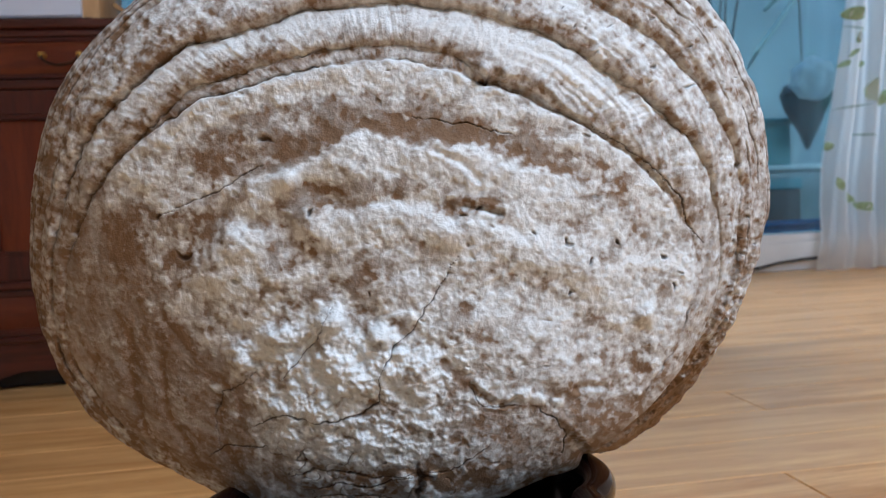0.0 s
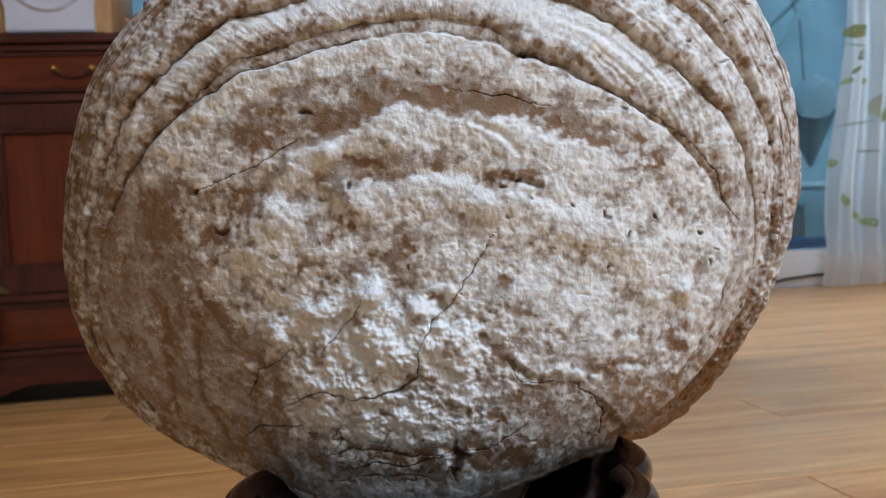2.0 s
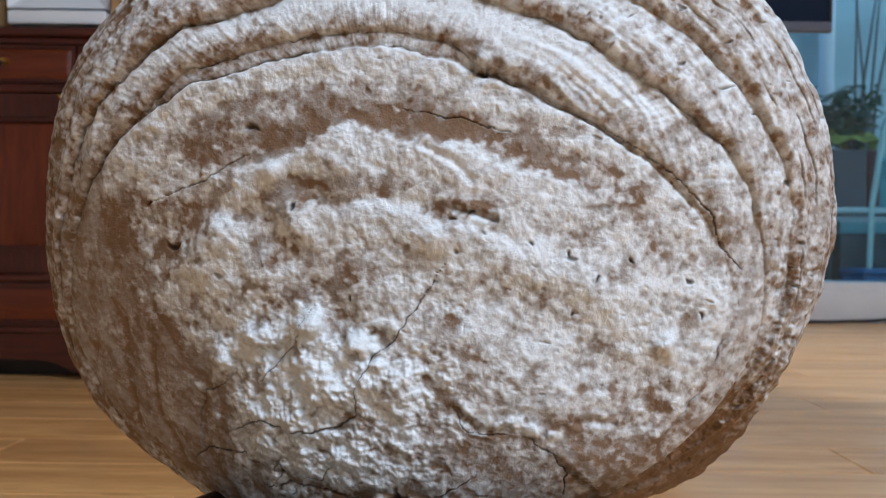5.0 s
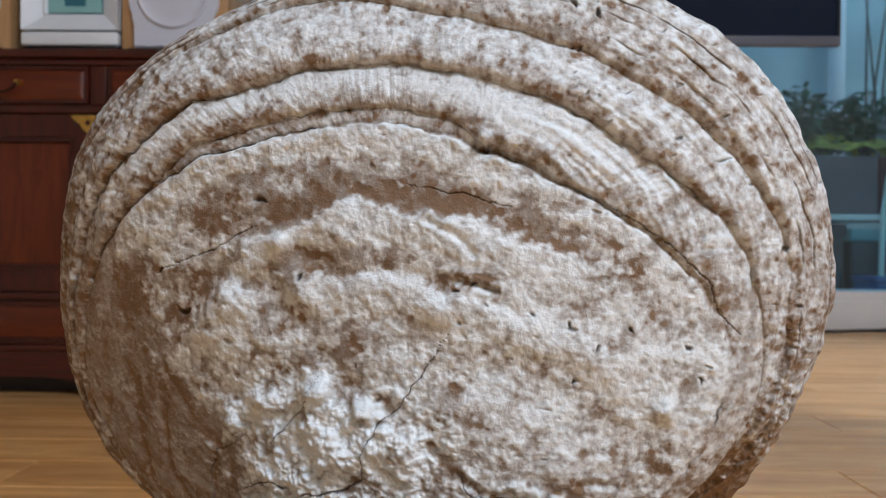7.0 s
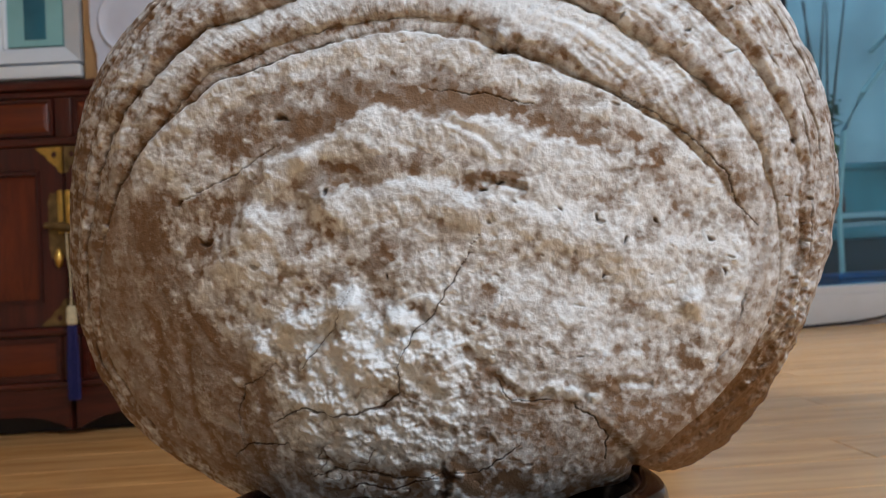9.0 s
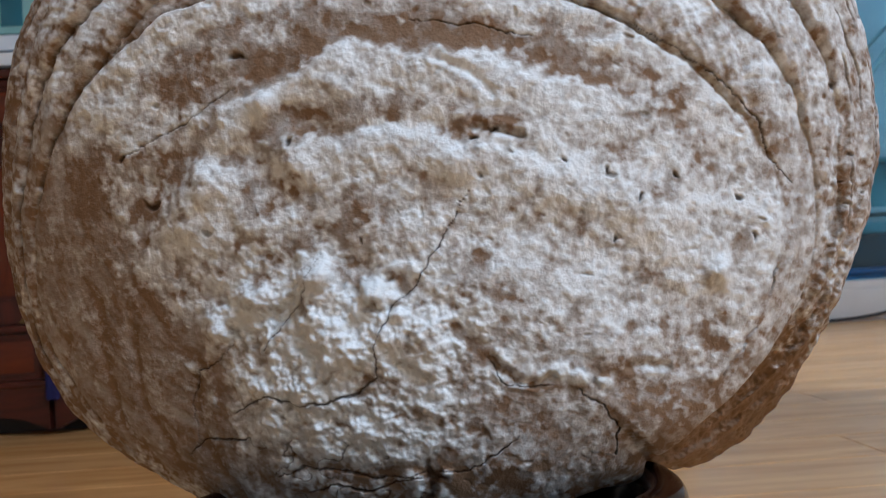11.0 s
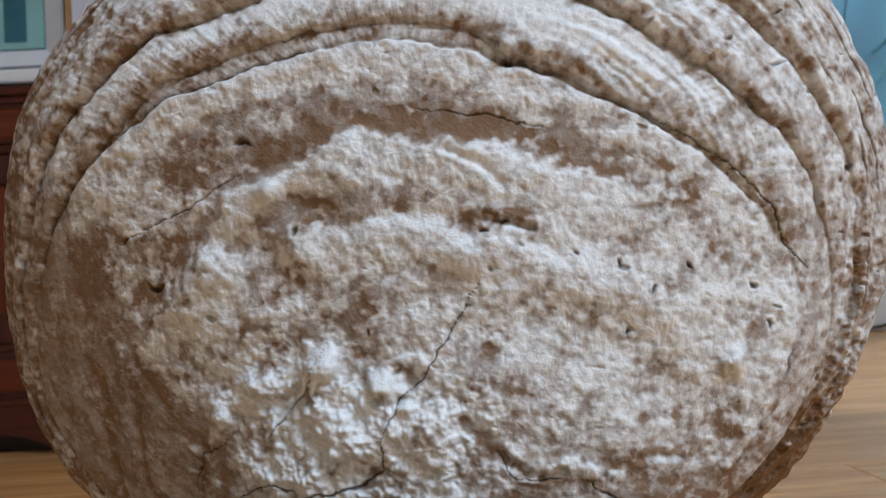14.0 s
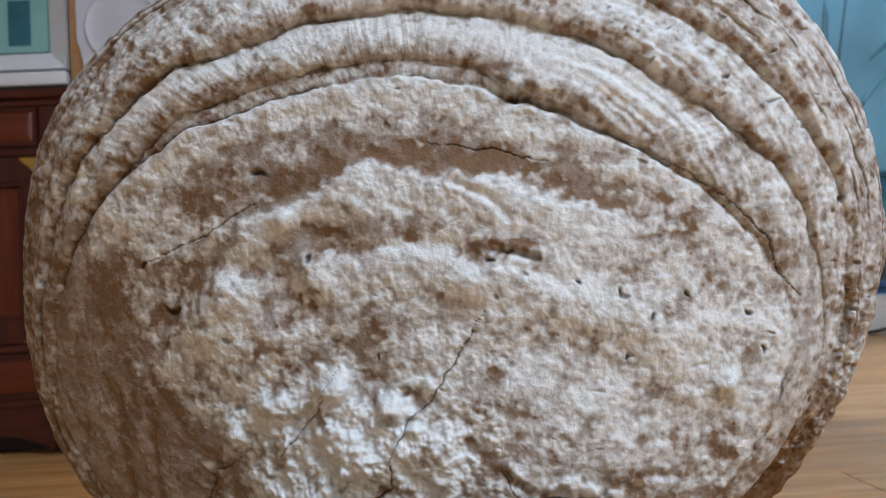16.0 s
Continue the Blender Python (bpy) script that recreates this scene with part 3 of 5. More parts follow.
BROWN_LOW = ((-0.171, -0.053, 0.012, 0.040, 0, 0.6), (-0.162, 0.001, 0.024, 0.026, 0, 1.0), (-0.096, -0.039, 0.050, 0.043, 0, 0.6), (-0.080, -0.290, 0.150, 0.040, 0, 0.8), (-0.300, 0.027, 0.055, 0.040, 0, 0.8), (-0.390, 0.014, 0.040, 0.06, 0, 0.6), (0.027, -0.063, 0.030, 0.028, 0, 0.6), (0.041, -0.107, 0.044, 0.020, 0, 0.7), (-0.161, -0.173, 0.029, 0.010, 10, 0.9), (-0.146, -0.124, 0.012, 0.007, 0, 0.9), (-0.047, -0.171, 0.020, 0.011, 0, 0.8), (0.259, -0.149, 0.027, 0.034, 0, 0.6), (0.084, -0.196, 0.020, 0.006, 0, 1.0), (0.011, -0.292, 0.054, 0.020, 0, 1.4), (-0.163, -0.305, 0.065, 0.018, 0, 0.7), (-0.321, -0.012, 0.017, 0.012, -20, 1.3), (-0.348, 0.038, 0.010, 0.007, 0, 1.3), (-0.356, 0.073, 0.009, 0.008, 0, 1.0))
BROWN_BANDS = (
    (0.02, 0.9, ((-0.145, 0.123), (-0.106, 0.135), (-0.054, 0.136), (-0.003, 0.132), (0.049, 0.125), (0.102, 0.113), (0.157, 0.094), (0.215, 0.072))),
    (0.014, 0.6, ((-0.201, 0.044), (-0.157, 0.058), (-0.107, 0.052), (-0.061, 0.058), (-0.016, 0.047), (0.030, 0.050), (0.076, 0.028), (0.131, 0.011))),
    (0.016, 0.6, ((-0.337, -0.020), (-0.303, 0.011), (-0.257, 0.036), (-0.198, 0.032), (-0.172, 0.001), (-0.164, -0.046), (-0.187, -0.085), (-0.240, -0.109))),
    (0.012, 0.6, ((-0.150, -0.053), (-0.123, -0.066), (-0.090, -0.080), (-0.043, -0.090), (-0.009, -0.113), (0.011, -0.145), (0.045, -0.178), (0.081, -0.190))),
    (0.012, 0.5, ((-0.346, -0.085), (-0.326, -0.114), (-0.313, -0.144), (-0.261, -0.179), (-0.250, -0.232))),
)
STREAKS = (
    ((-0.472, -0.147), (-0.50, -0.22), (-0.47, -0.28)),
    ((-0.409, -0.109), (-0.417, -0.19), (-0.404, -0.266), (-0.36, -0.32)),
    ((-0.369, -0.137), (-0.367, -0.216), (-0.339, -0.286)),
    ((-0.287, -0.19), (-0.285, -0.267), (-0.251, -0.329)),
)
# lumps: x, z, radius, height
LUMPS = ((-0.201, -0.106, 0.017, 0.010), (-0.128, -0.086, 0.018, 0.009), (-0.073, -0.105, 0.012, 0.010), (-0.25, -0.142, 0.018, 0.008),
         (-0.033, -0.142, 0.022, 0.009), (-0.129, -0.147, 0.022, 0.008), (-0.159, -0.185, 0.024, 0.007), (0.261, -0.083, 0.012, 0.009),
         (0.145, -0.165, 0.018, 0.006), (-0.248, 0.007, 0.024, 0.008), (-0.183, -0.034, 0.024, 0.006), (-0.181, 0.083, 0.014, 0.007))
LUMPS += ((-0.094, -0.159, 0.022, 0.008), (-0.191, -0.235, 0.03, 0.006), (0.01, 0.02, 0.018, 0.005), (-0.273, -0.027, 0.026, 0.006),
          (0.043, 0.199, 0.008, 0.010), (-0.10, 0.10, 0.03, 0.005), (0.0, 0.10, 0.03, 0.004), (-0.16, 0.02, 0.02, 0.006))
# pits: x, z, radius
PITS = ((-0.204, 0.129, 0.0065), (-0.029, -0.284, 0.010), (-0.027, -0.298, 0.009), (-0.031, -0.310, 0.006), (0.044, 0.190, 0.007), (0.107, 0.02, 0.003), (0.145, 0.01, 0.003), (0.179, -0.014, 0.003), (0.154, -0.053, 0.0025),
        (0.279, -0.01, 0.004), (0.299, -0.047, 0.004), (-0.154, 0.043, 0.004), (0.041, 0.049, 0.004), (0.023, 0.039, 0.003), (0.212, 0.007, 0.003),
        (-0.087, -0.054, 0.002), (-0.344, 0.04, 0.004), (-0.316, -0.011, 0.008), (0.13, 0.352, 0.005), (0.157, 0.342, 0.004))


def ring_at(deg, stops):
    """A growth ring: share of the outline's radius by angle, smoothed between (degrees, share) stops."""
    at = np.array([d for d, _ in stops], float)
    val = np.array([v for _, v in stops])
    at, val = np.r_[at - 360, at, at + 360], np.r_[val, val, val]
    even = np.arange(-220, 220.5, 0.5)
    curve = np.interp(even, at, val)
    kernel = np.hanning(15)
    curve = np.convolve(np.pad(curve, 7, mode="edge"), kernel / kernel.sum(), "valid")
    return np.interp(deg, even, curve)


def patches(x, z, rows):
    """Union of soft ellipses: the amount inside, falling below 0 outside."""
    best = np.full_like(x, -2.0)
    for cx, cz, rx, rz, turn, k in rows:
        c, s = math.cos(radians(turn)), math.sin(radians(turn))
        a, b = (x - cx) * c + (z - cz) * s, (z - cz) * c - (x - cx) * s
        best = np.maximum(best, k - ((a / rx) ** 2 + (b / rz) ** 2))
    return best


def bands(x, z, rows):
    best = np.full_like(x, -2.0)
    for w, k, line in rows:
        best = np.maximum(best, k - (line_distance(x, z, line)[0] / w) ** 2)
    return best


def build_fungus():
    a = np.linspace(-1, 1, GRID)
    ga, gb = np.meshgrid(a, a, indexing="ij")
    u, v = ga * np.sqrt(1 - gb * gb / 2), gb * np.sqrt(1 - ga * ga / 2)
    s, th = np.hypot(u, v).ravel(), np.arctan2(v, u).ravel()
    # even spacing along the face and round its edge
    fine = np.linspace(0, 1, 4000)
    fine = 1 - (1 - fine) ** 2
    roll = 0.04 * (1 - np.sqrt(np.maximum(1 - fine ** 12, 0)))
    arc = np.r_[0, np.cumsum(np.hypot(np.diff(fine) * 0.45, np.diff(roll)))]
    s = np.interp(s * arc[-1], arc, fine)
    roll = 0.04 * (1 - np.sqrt(np.maximum(1 - s ** 12, 0)))
    edge = series(th, np.array(OUTLINE))
    px, pz = np.cos(th), np.sin(th)
    turn = np.where(th < -math.pi / 2, th + 2 * math.pi, th)
    wav = fbm(px * 2.2 + 5, pz * 2.2 + 3, 2.0, 3, 900)
    edge = edge * (1 + 0.015 * wav + 0.006 * fbm(turn * 18.0, 0 * th + 0.5, 1.0, 3, 910)) + 0.036 * step(-54.0, -51.5, np.degrees(th)) * step(-12, -40, np.degrees(th)) + 0.026 * np.exp(-((np.degrees(th) + 42) / 13.0) ** 4) - 0.022 * np.exp(-((np.degrees(th) + 53.8) / 1.7) ** 2) - 0.020 * np.exp(-((np.degrees(th) + 51.5) / 3.5) ** 2) - 0.010 * np.exp(-((np.degrees(th) + 61) / 7.0) ** 2)
    edge = edge + 0.010 * fbm(turn * 14.0, 0 * th + 3.5, 1.0, 3, 915) * step(-56, -50, np.degrees(th)) * step(-5, -25, np.degrees(th))
    x, z = MID[0] + s * edge * px, MID[1] + s * edge * pz
    # rings follow the mean outline, so that they do not take over its waves
    polar_deg = np.degrees(th)
    sr = s * edge / series(th, np.array(OUTLINE))
    deg = np.where(polar_deg < -90, polar_deg + 360, polar_deg)
    wob = 0.009 * fbm(x, z, 9, 3, 40) + 0.010 * fbm(x, z, 34, 3, 44)
    ra, rb, rc = ring_at(polar_deg, RING_A), ring_at(polar_deg, RING_B), ring_at(polar_deg, RING_C)
    sw = sr + wob * step(0, 0.25, s) * (1 - 0.5 * step(0.7, 0.95, s))
    depth = roll
    for i, row in enumerate(DOME):
        for j, k in enumerate(row):
            depth = depth + k * x ** i * z ** j
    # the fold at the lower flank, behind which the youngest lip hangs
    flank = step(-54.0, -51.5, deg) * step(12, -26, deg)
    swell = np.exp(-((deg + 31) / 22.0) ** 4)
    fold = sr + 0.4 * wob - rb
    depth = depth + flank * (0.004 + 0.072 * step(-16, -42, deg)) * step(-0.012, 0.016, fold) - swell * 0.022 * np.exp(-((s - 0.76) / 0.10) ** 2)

    upper = step(-0.75, 0.1, pz + 0.15 * np.abs(px))
    crown = step(-0.1, 0.45, pz)
    plate = step(-0.012, 0.012, ra - sw)
    # the inner rings fade out down the east flank
    vis = np.where(px > 0, step(-0.30, 0.12, pz), 0.35 + 0.65 * upper)
    outer = 1 - plate
    height = np.zeros_like(x)
    wx, wz = x + 0.010 * fbm(x, z, 16, 3, 60), z + 0.010 * fbm(x, z, 16, 3, 70)
    big = fbm(x, z, 20, 3, 100)
    mid = fbm(x, z, 52, 3, 110)
    tiny = fbm(x, z, 160, 1, 120)
    grain = fbm(x, z, 92, 2, 122)
    blot = fbm(x, z * 1.1, 27, 4, 124, 0.62)

    # growth rings: each younger roll swells out over the one inside it
    def band(inner, outer_r, amp, lead=0.5):
        t = np.clip((sw - inner) / np.maximum(outer_r - inner, 0.01), 0, 1)
        return amp * np.sin(np.pi * t ** lead) ** 0.9 * ((sw > inner) & (sw < outer_r))

    ra2 = ra + 0.042 * step(165, 150, deg) * step(52, 75, deg) + 0.006
    height += band(ra2, rb, 0.0075, 0.62) * np.clip((rb - ra2) / 0.16, 0.2, 1) * vis
    height += band(rb, rc, 0.011, 0.48) * np.clip((rc - rb) / 0.14, 0.2, 1)
    height += band(rc, 1.02 + 0 * rc, 0.010, 0.5) * np.clip((1 - rc) / 0.2, 0.15, 1)
    patchy = np.clip(0.8 + 1.0 * fbm(x, z, 8, 2, 55), 0.3, 1.3)
    # the inner plate ends in a pale lip above a narrow recess
    recess = outer * step(0.004, -0.004, sw - ra2) * crown
    height -= 0.002 * recess
    lipline = np.exp(-((ra - sw - 0.03) / 0.035) ** 2) * plate
    height += 0.0016 * lipline * upper * vis * patchy
    for r, w, d in ((ra, 0.007, 0.003), (ra2, 0.006, 0.003), (rb, 0.009, 0.005), (rc, 0.010, 0.004)):
        height -= d * np.exp(-((sw - r) / w) ** 2) * vis * patchy

    for w, amp, line in FOLDS:
        d, t = line_distance(wx, wz, line)
        height += amp * np.exp(-(d / w) ** 2) * np.minimum(1, 0.3 + 4 * np.minimum(t, 1 - t))
    for lx, lz, r, amp in LUMPS:
        height += 1.3 * amp * np.exp(-(((wx - lx) ** 2 + (wz - lz) ** 2) / (r * r)))

    # pale crust with broken edges, smooth brown hollows between
    core = np.exp(-(((x + 0.13) / 0.15) ** 2 + ((z + 0.17) / 0.10) ** 2) ** 1.5)
    east = np.exp(-(((x - 0.07) / 0.20) ** 2 + ((z + 0.06) / 0.13) ** 2) ** 1.5)
    bound = np.interp(z, (-0.35, -0.24, -0.15, -0.07, 0.0, 0.08, 0.20), (-0.20, -0.235, -0.25, -0.335, -0.36, -0.42, -0.60))
    left = step(0.065, -0.065, x - bound + 0.05 * big + 0.03 * mid) * plate
    low = np.exp(-(((x - 0.16) / 0.20) ** 2 + ((z + 0.24) / 0.10) ** 2) ** 1.5)
    white = np.maximum(patches(wx, wz, CRUST + CRUST_EAST), bands(wx, wz, CRUST_BANDS))
    white = np.maximum(white, (1.1 - ((ra - sw - 0.045) / 0.05) ** 2) * plate * crown * step(30, 62, deg) * step(172, 150, deg) - 2.0 * outer)
    white = np.maximum(white, -0.62 - 1.2 * left)
    brown = np.maximum(patches(wx, wz, BROWN + BROWN_LOW), bands(wx, wz, BROWN_BANDS))
    brown = np.maximum(brown, -0.55 - 0.8 * left + 0.30 * low)
    crust = step(-0.65, 0.75, white + 0.75 * blot + 0.30 * grain - 0.45 * np.clip(brown, 0, 1)) * plate * (1 - 0.85 * left)
    hollow = step(-0.65, 0.85, brown + 0.7 * blot + 0.2 * grain) * (1 - crust) * plate
    powder = step(-0.95, 0.50, white + 0.80 * blot + 0.50 * grain - 0.5 * np.clip(brown, 0, 1)) * plate * (1 - 0.85 * left) * (1 - 0.45 * low)
    rough = np.clip(0.45 + 0.55 * crust - 0.40 * hollow - 0.30 * left - 0.25 * low, 0.1, 1) * plate

    warp = 0.010 * big
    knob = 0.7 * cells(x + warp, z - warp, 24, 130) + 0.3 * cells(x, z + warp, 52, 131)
    nub = cells(x + warp, z + warp, 62, 132)
    height += 0.0013 * crust * (1 - 0.3 * core) + 0.0030 * big * plate * (1 - 0.6 * left)
    height += rough * (0.0025 * mid + 0.0012 * grain + 0.0003 * tiny) + crust * (0.0006 * nub * (0.2 + core + 0.4 * east))
    height += core * crust * (0.0150 * knob + 0.0055 * mid + 0.0020 * grain)
    for w, d0, line in CREASES:
        d = line_distance(wx, wz, line)[0]
        height += d0 * (0.5 * np.exp(-((d - 1.6 * w) / w) ** 2) - np.exp(-(d / w) ** 2))

    # flutes, grain and warts on the outer rings
    wide = np.clip((rb - ra2) / 0.16, 0.25, 1)
    flute = fbm(turn * 11.0 + 0.4 * big, sw * 3.0, 2.4, 3, 140)
    wart = np.maximum(fbm(x, z, 48, 3, 150), -0.05)
    on_b = outer * (sw < rb)
    height += on_b * wide * (0.0017 * flute + 0.0012 * mid + 0.0010 * grain) * upper
    beyond = step(0.0, 0.02, sw - rb)
    height += beyond * upper * (0.0011 * flute + 0.0016 * wart + 0.0020 * mid + 0.0010 * grain + 0.0005 * nub)
    # narrow ridges that run together down both flanks
    sides = step(0.45, 0.85, np.abs(px)) * step(-0.01, 0.04, sw - ra) * step(-0.9, -0.4, pz)
    comb = 1.6 * fbm(sw * (20.0 + 9.0 * step(0.3, 0.6, px)), turn * 1.6, 1.0, 2, 146)
    cross = fbm(turn * 30.0, sw * 3.0, 1.0, 2, 145)
    height += sides * ((0.0030 + 0.002 * step(0.3, 0.6, px) * step(-0.5, 0.1, pz)) * comb + 0.0016 * cross)
    height += flank * step(0.0, 0.04, fold) * (0.009 * mid + 0.002 * nub + 0.006 * comb + 0.016 * np.exp(-((s - 0.92) / 0.07) ** 2))
    # growth lines that run down the flank beside the rings
    ring_grain = fbm(s * 24.0 + 4.0 * wob, turn * 3.5, 1.0, 3, 205)
    height += 0.0020 * left * ring_grain

    crackline = np.zeros_like(x)
    jx, jz = x + 0.0035 * fbm(x, z, 50, 3, 160) + 0.0016 * fbm(x, z, 150, 2, 165), z + 0.0035 * fbm(x, z, 50, 3, 170) + 0.0016 * fbm(x, z, 150, 2, 175)
    for w, line in CRACKS:
        k = 0.32 if line[0][1] > -0.27 and w < 0.0018 else 0.42
        w = w * k
        d, t = line_distance(jx, jz, line)
        w = w * (0.45 + 1.2 * np.sqrt(np.clip(np.minimum(t, 1 - t) * 2, 0, 1)))
        c1 = 1 - step(0.5, 1.3, d / np.maximum(w, 1e-4))
        crackline = np.maximum(crackline, 0.85 * c1)
        height -= 0.004 * c1
    net = np.abs(fbm(jx, jz * 1.3, 24, 2, 186))
    net = (1 - step(0.010, 0.030, net)) * np.exp(-((((x + 0.13) / 0.14) ** 2 + ((z + 0.29) / 0.055) ** 2)) ** 2) * step(-0.20, 0.08, fbm(x, z, 26, 2, 188))
    crackline = np.maximum(crackline, 0.85 * net)
    height -= 0.003 * net
    # dry seams that follow the rings
    for k, (r, w, low_end) in enumerate(((ra, 0.0026, -0.6), (ra2, 0.0022, 0.0), (rb, 0.0030, -0.45))):
        seam = 1 - step(0.4, 1.2, np.abs(sw - r + 0.010 * fbm(x, z, 60, 2, 177)) / w)
        seam *= np.clip(step(-0.2, 0.15, fbm(x, z, 13, 2, 180 + 10 * k) + 0.2 * (px < -0.5)), 0, 1) * (pz > low_end) * np.clip(0.45 + 0.55 * step(0.0, -0.5, px) + 0.4 * step(0.3, 0.7, px) * (k == 0), 0, 1) * (px < 0.95)
        crackline = np.maximum(crackline, 0.7 * seam * np.clip(0.7 + 2.0 * fbm(x, z, 22, 2, 195 + k), 0.1, 1))
        height -= 0.004 * seam
    # thin dark strata along the rim of the crown
    for k, at in enumerate((0.22, 0.45, 0.66, 0.84)):
        lay = np.abs(sw - (rc + (1 - rc) * at)) / 0.0035
        lay = (1 - step(0.3, 1.2, lay)) * step(-0.05, 0.2, fbm(x, z, 10, 2, 400 + k) + 0.15 * (px < -0.2)) * (pz > -0.3)
        crackline = np.maximum(crackline, 0.5 * lay)
        height -= 0.0025 * lay
    # scattered pin holes, flecks and shallow dimples
    dots = fbm(x, z, 88, 1, 300)
    height -= 0.0018 * step(0.42, 0.54, dots) * rough
    gate = step(-0.05, 0.25, fbm(x, z, 9, 2, 312) + 0.25 * east)
    pin = step(0.46, 0.52, fbm(x * 0.8 + 0.4 * z, z * 1.4, 62, 1, 310)) * np.clip(rough, 0.2, 1) * gate
    crackline = np.maximum(crackline, 0.55 * pin * (1 - core))
    height -= 0.003 * pin
    nick = step(0.42, 0.52, fbm(turn * 46.0, sw * 22.0, 1.0, 1, 320)) * beyond * step(0.1, 0.5, px) * upper
    crackline = np.maximum(crackline, 0.45 * nick)
    height -= 0.004 * nick
    for k, (qx, qz, r) in enumerate(PITS):
        small = r < 0.006
        ca, sa = math.cos(2.4 * k), math.sin(2.4 * k)
        da, db = (jx - qx) * ca + (jz - qz) * sa, (jz - qz) * ca - (jx - qx) * sa
        d = np.hypot(da * 0.55, db * 1.3 + 60 * da * da) / (0.8 * r)
        p = 1 - step(0.4, 1.3, d)
        crackline = np.maximum(crackline, p * 0.9)
        height += (0.0005 if small else 0.0) * np.exp(-((d - 2.0) / 0.7) ** 2) - 0.005 * p

    # colour: brown stain that also holds painted shade, and pale powder
    fleck = fbm(x * 0.75 + z * 0.5, z * 1.25, 46, 3, 216)
    speckle = step(0.12, 0.42, fbm(x, z, 66, 2, 217)) * (1 - 0.6 * powder) * (1 - 0.5 * left)
    calm = 1 - 0.75 * left
    # hollows and core crevices get real brown plus painted shade
    stain_shade = 0.26 + 0.30 * calm * fbm(x, z, 7, 3, 200) + 0.90 * fleck * calm + 0.50 * mid * calm + 0.55 * speckle
    # left flank: its own brown, darkened as the side away from the lamp
    stain_shade += 0.62 * hollow + 0.45 * np.clip(brown - 0.55, 0, 1) - 0.34 * powder + 0.36 * left + 0.42 * low + 0.70 * left * ring_grain + 0.9 * core * np.clip(0.30 - knob, 0, 1)
    chalk = 0.17 + 0.78 * powder * (0.9 + 0.5 * grain + 0.3 * blot) + 0.30 * blot + 0.25 * grain - 0.2 * speckle - 0.25 * hollow - 0.18 * left - 0.24 * low
    chalk += core * crust * (0.25 + 0.5 * (knob - 0.4))
    tb = np.clip((sw - ra2) / np.maximum(rb - ra2, 0.02), 0, 1)
    tc = np.clip((sw - rb) / np.maximum(rc - rb, 0.02), 0, 1)
    pale = np.exp(-((tb - 0.66) / 0.30) ** 2) * on_b * wide
    chalk += outer * (0.20 + 0.10 * crown - 0.14 * step(-0.55, -0.85, px) + 0.30 * grain + 0.20 * mid + 0.20 * blot) + pale * crown * (0.85 + 0.7 * flute) * step(10, 40, deg)
    chalk += 0.18 * pale * (1 - step(10, 40, deg)) * (1 + 2 * blot)
    chalk += beyond * (0.30 * np.exp(-((tc - 0.55) / 0.3) ** 2) + 0.5 * wart + 0.3 * flute) * upper * (0.4 + 0.6 * crown)
    # brown at each roll's inner edge, partly painted shade under its overhang
    stain_shade += on_b * (0.30 * np.exp(-(tb / 0.22) ** 2) - 0.15 * pale) + recess * 0.05
    stain_shade += beyond * (0.20 + 0.50 * np.exp(-(tc / 0.20) ** 2) * upper + 0.30 * blot + 0.25 * np.exp(-((sw - rc) / 0.03) ** 2))
    # outer left rings: brown deepened to paint in their shaded side
    stain_shade += (0.42 + 0.5 * mid) * step(0.30, 0.52, x + 0.25 * (0.1 - z)) * beyond - 0.25 * outer * comb * sides + 0.45 * outer * step(-0.45, -0.85, px)
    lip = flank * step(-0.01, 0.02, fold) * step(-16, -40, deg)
    stain_shade += 0.60 * lip
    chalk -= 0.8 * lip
    for line in STREAKS:
        d = line_distance(wx, wz, line)[0]
        stain_shade += 0.55 * np.exp(-(d / 0.006) ** 2)
        height -= 0.004 * np.exp(-(d / 0.010) ** 2)
    for qx, qz, r in ((-0.047, -0.288, 0.009), (-0.043, -0.302, 0.007), (-0.012, -0.282, 0.006), (0.118, -0.186, 0.010), (0.146, -0.192, 0.008), (0.100, -0.178, 0.009)):
        g = np.exp(-(((jx - qx) ** 2 + (jz - qz) ** 2) / (r * r)) ** 2)
        chalk += 0.9 * g
        stain_shade -= 0.6 * g
        height += 0.005 * g
    y = depth - height * (0.25 + 0.75 * np.sqrt(np.maximum(1 - s ** 24, 0)))
    front = np.stack([x, y, z], 1)
    # rounded back, drawn in from the rim
    idx = np.arange(GRID * GRID).reshape(GRID, GRID)
    loop = np.r_[idx[0, :-1], idx[:-1, -1], idx[-1, :0:-1], idx[:0:-1, 0]]
    n = len(loop)
    rim = front[loop]
    centre = np.array([MID[0], 0, MID[1] + 0.02])
    rows = []
    for k in range(1, 15):
        f = k / 14 * math.pi / 2
        ring = rim.copy()
        ring[:, 0] = centre[0] + (rim[:, 0] - centre[0]) * max(math.cos(f), 0.01)
        ring[:, 2] = centre[2] + (rim[:, 2] - centre[2]) * max(math.cos(f), 0.01)
        ring[:, 1] = rim[:, 1] * math.cos(f) + 1.32 * (1 - math.cos(f)) + 0.18 * math.sin(f) * (1 - 0.3 * math.sin(f))
        rows.append(ring)
    verts = np.concatenate([front] + rows)
    quads = np.stack([idx[:-1, :-1], idx[:-1, 1:], idx[1:, 1:], idx[1:, :-1]], -1).reshape(-1, 4)
    back, prev = [], loop
    for k in range(14):
        here = GRID * GRID + k * n + np.arange(n)
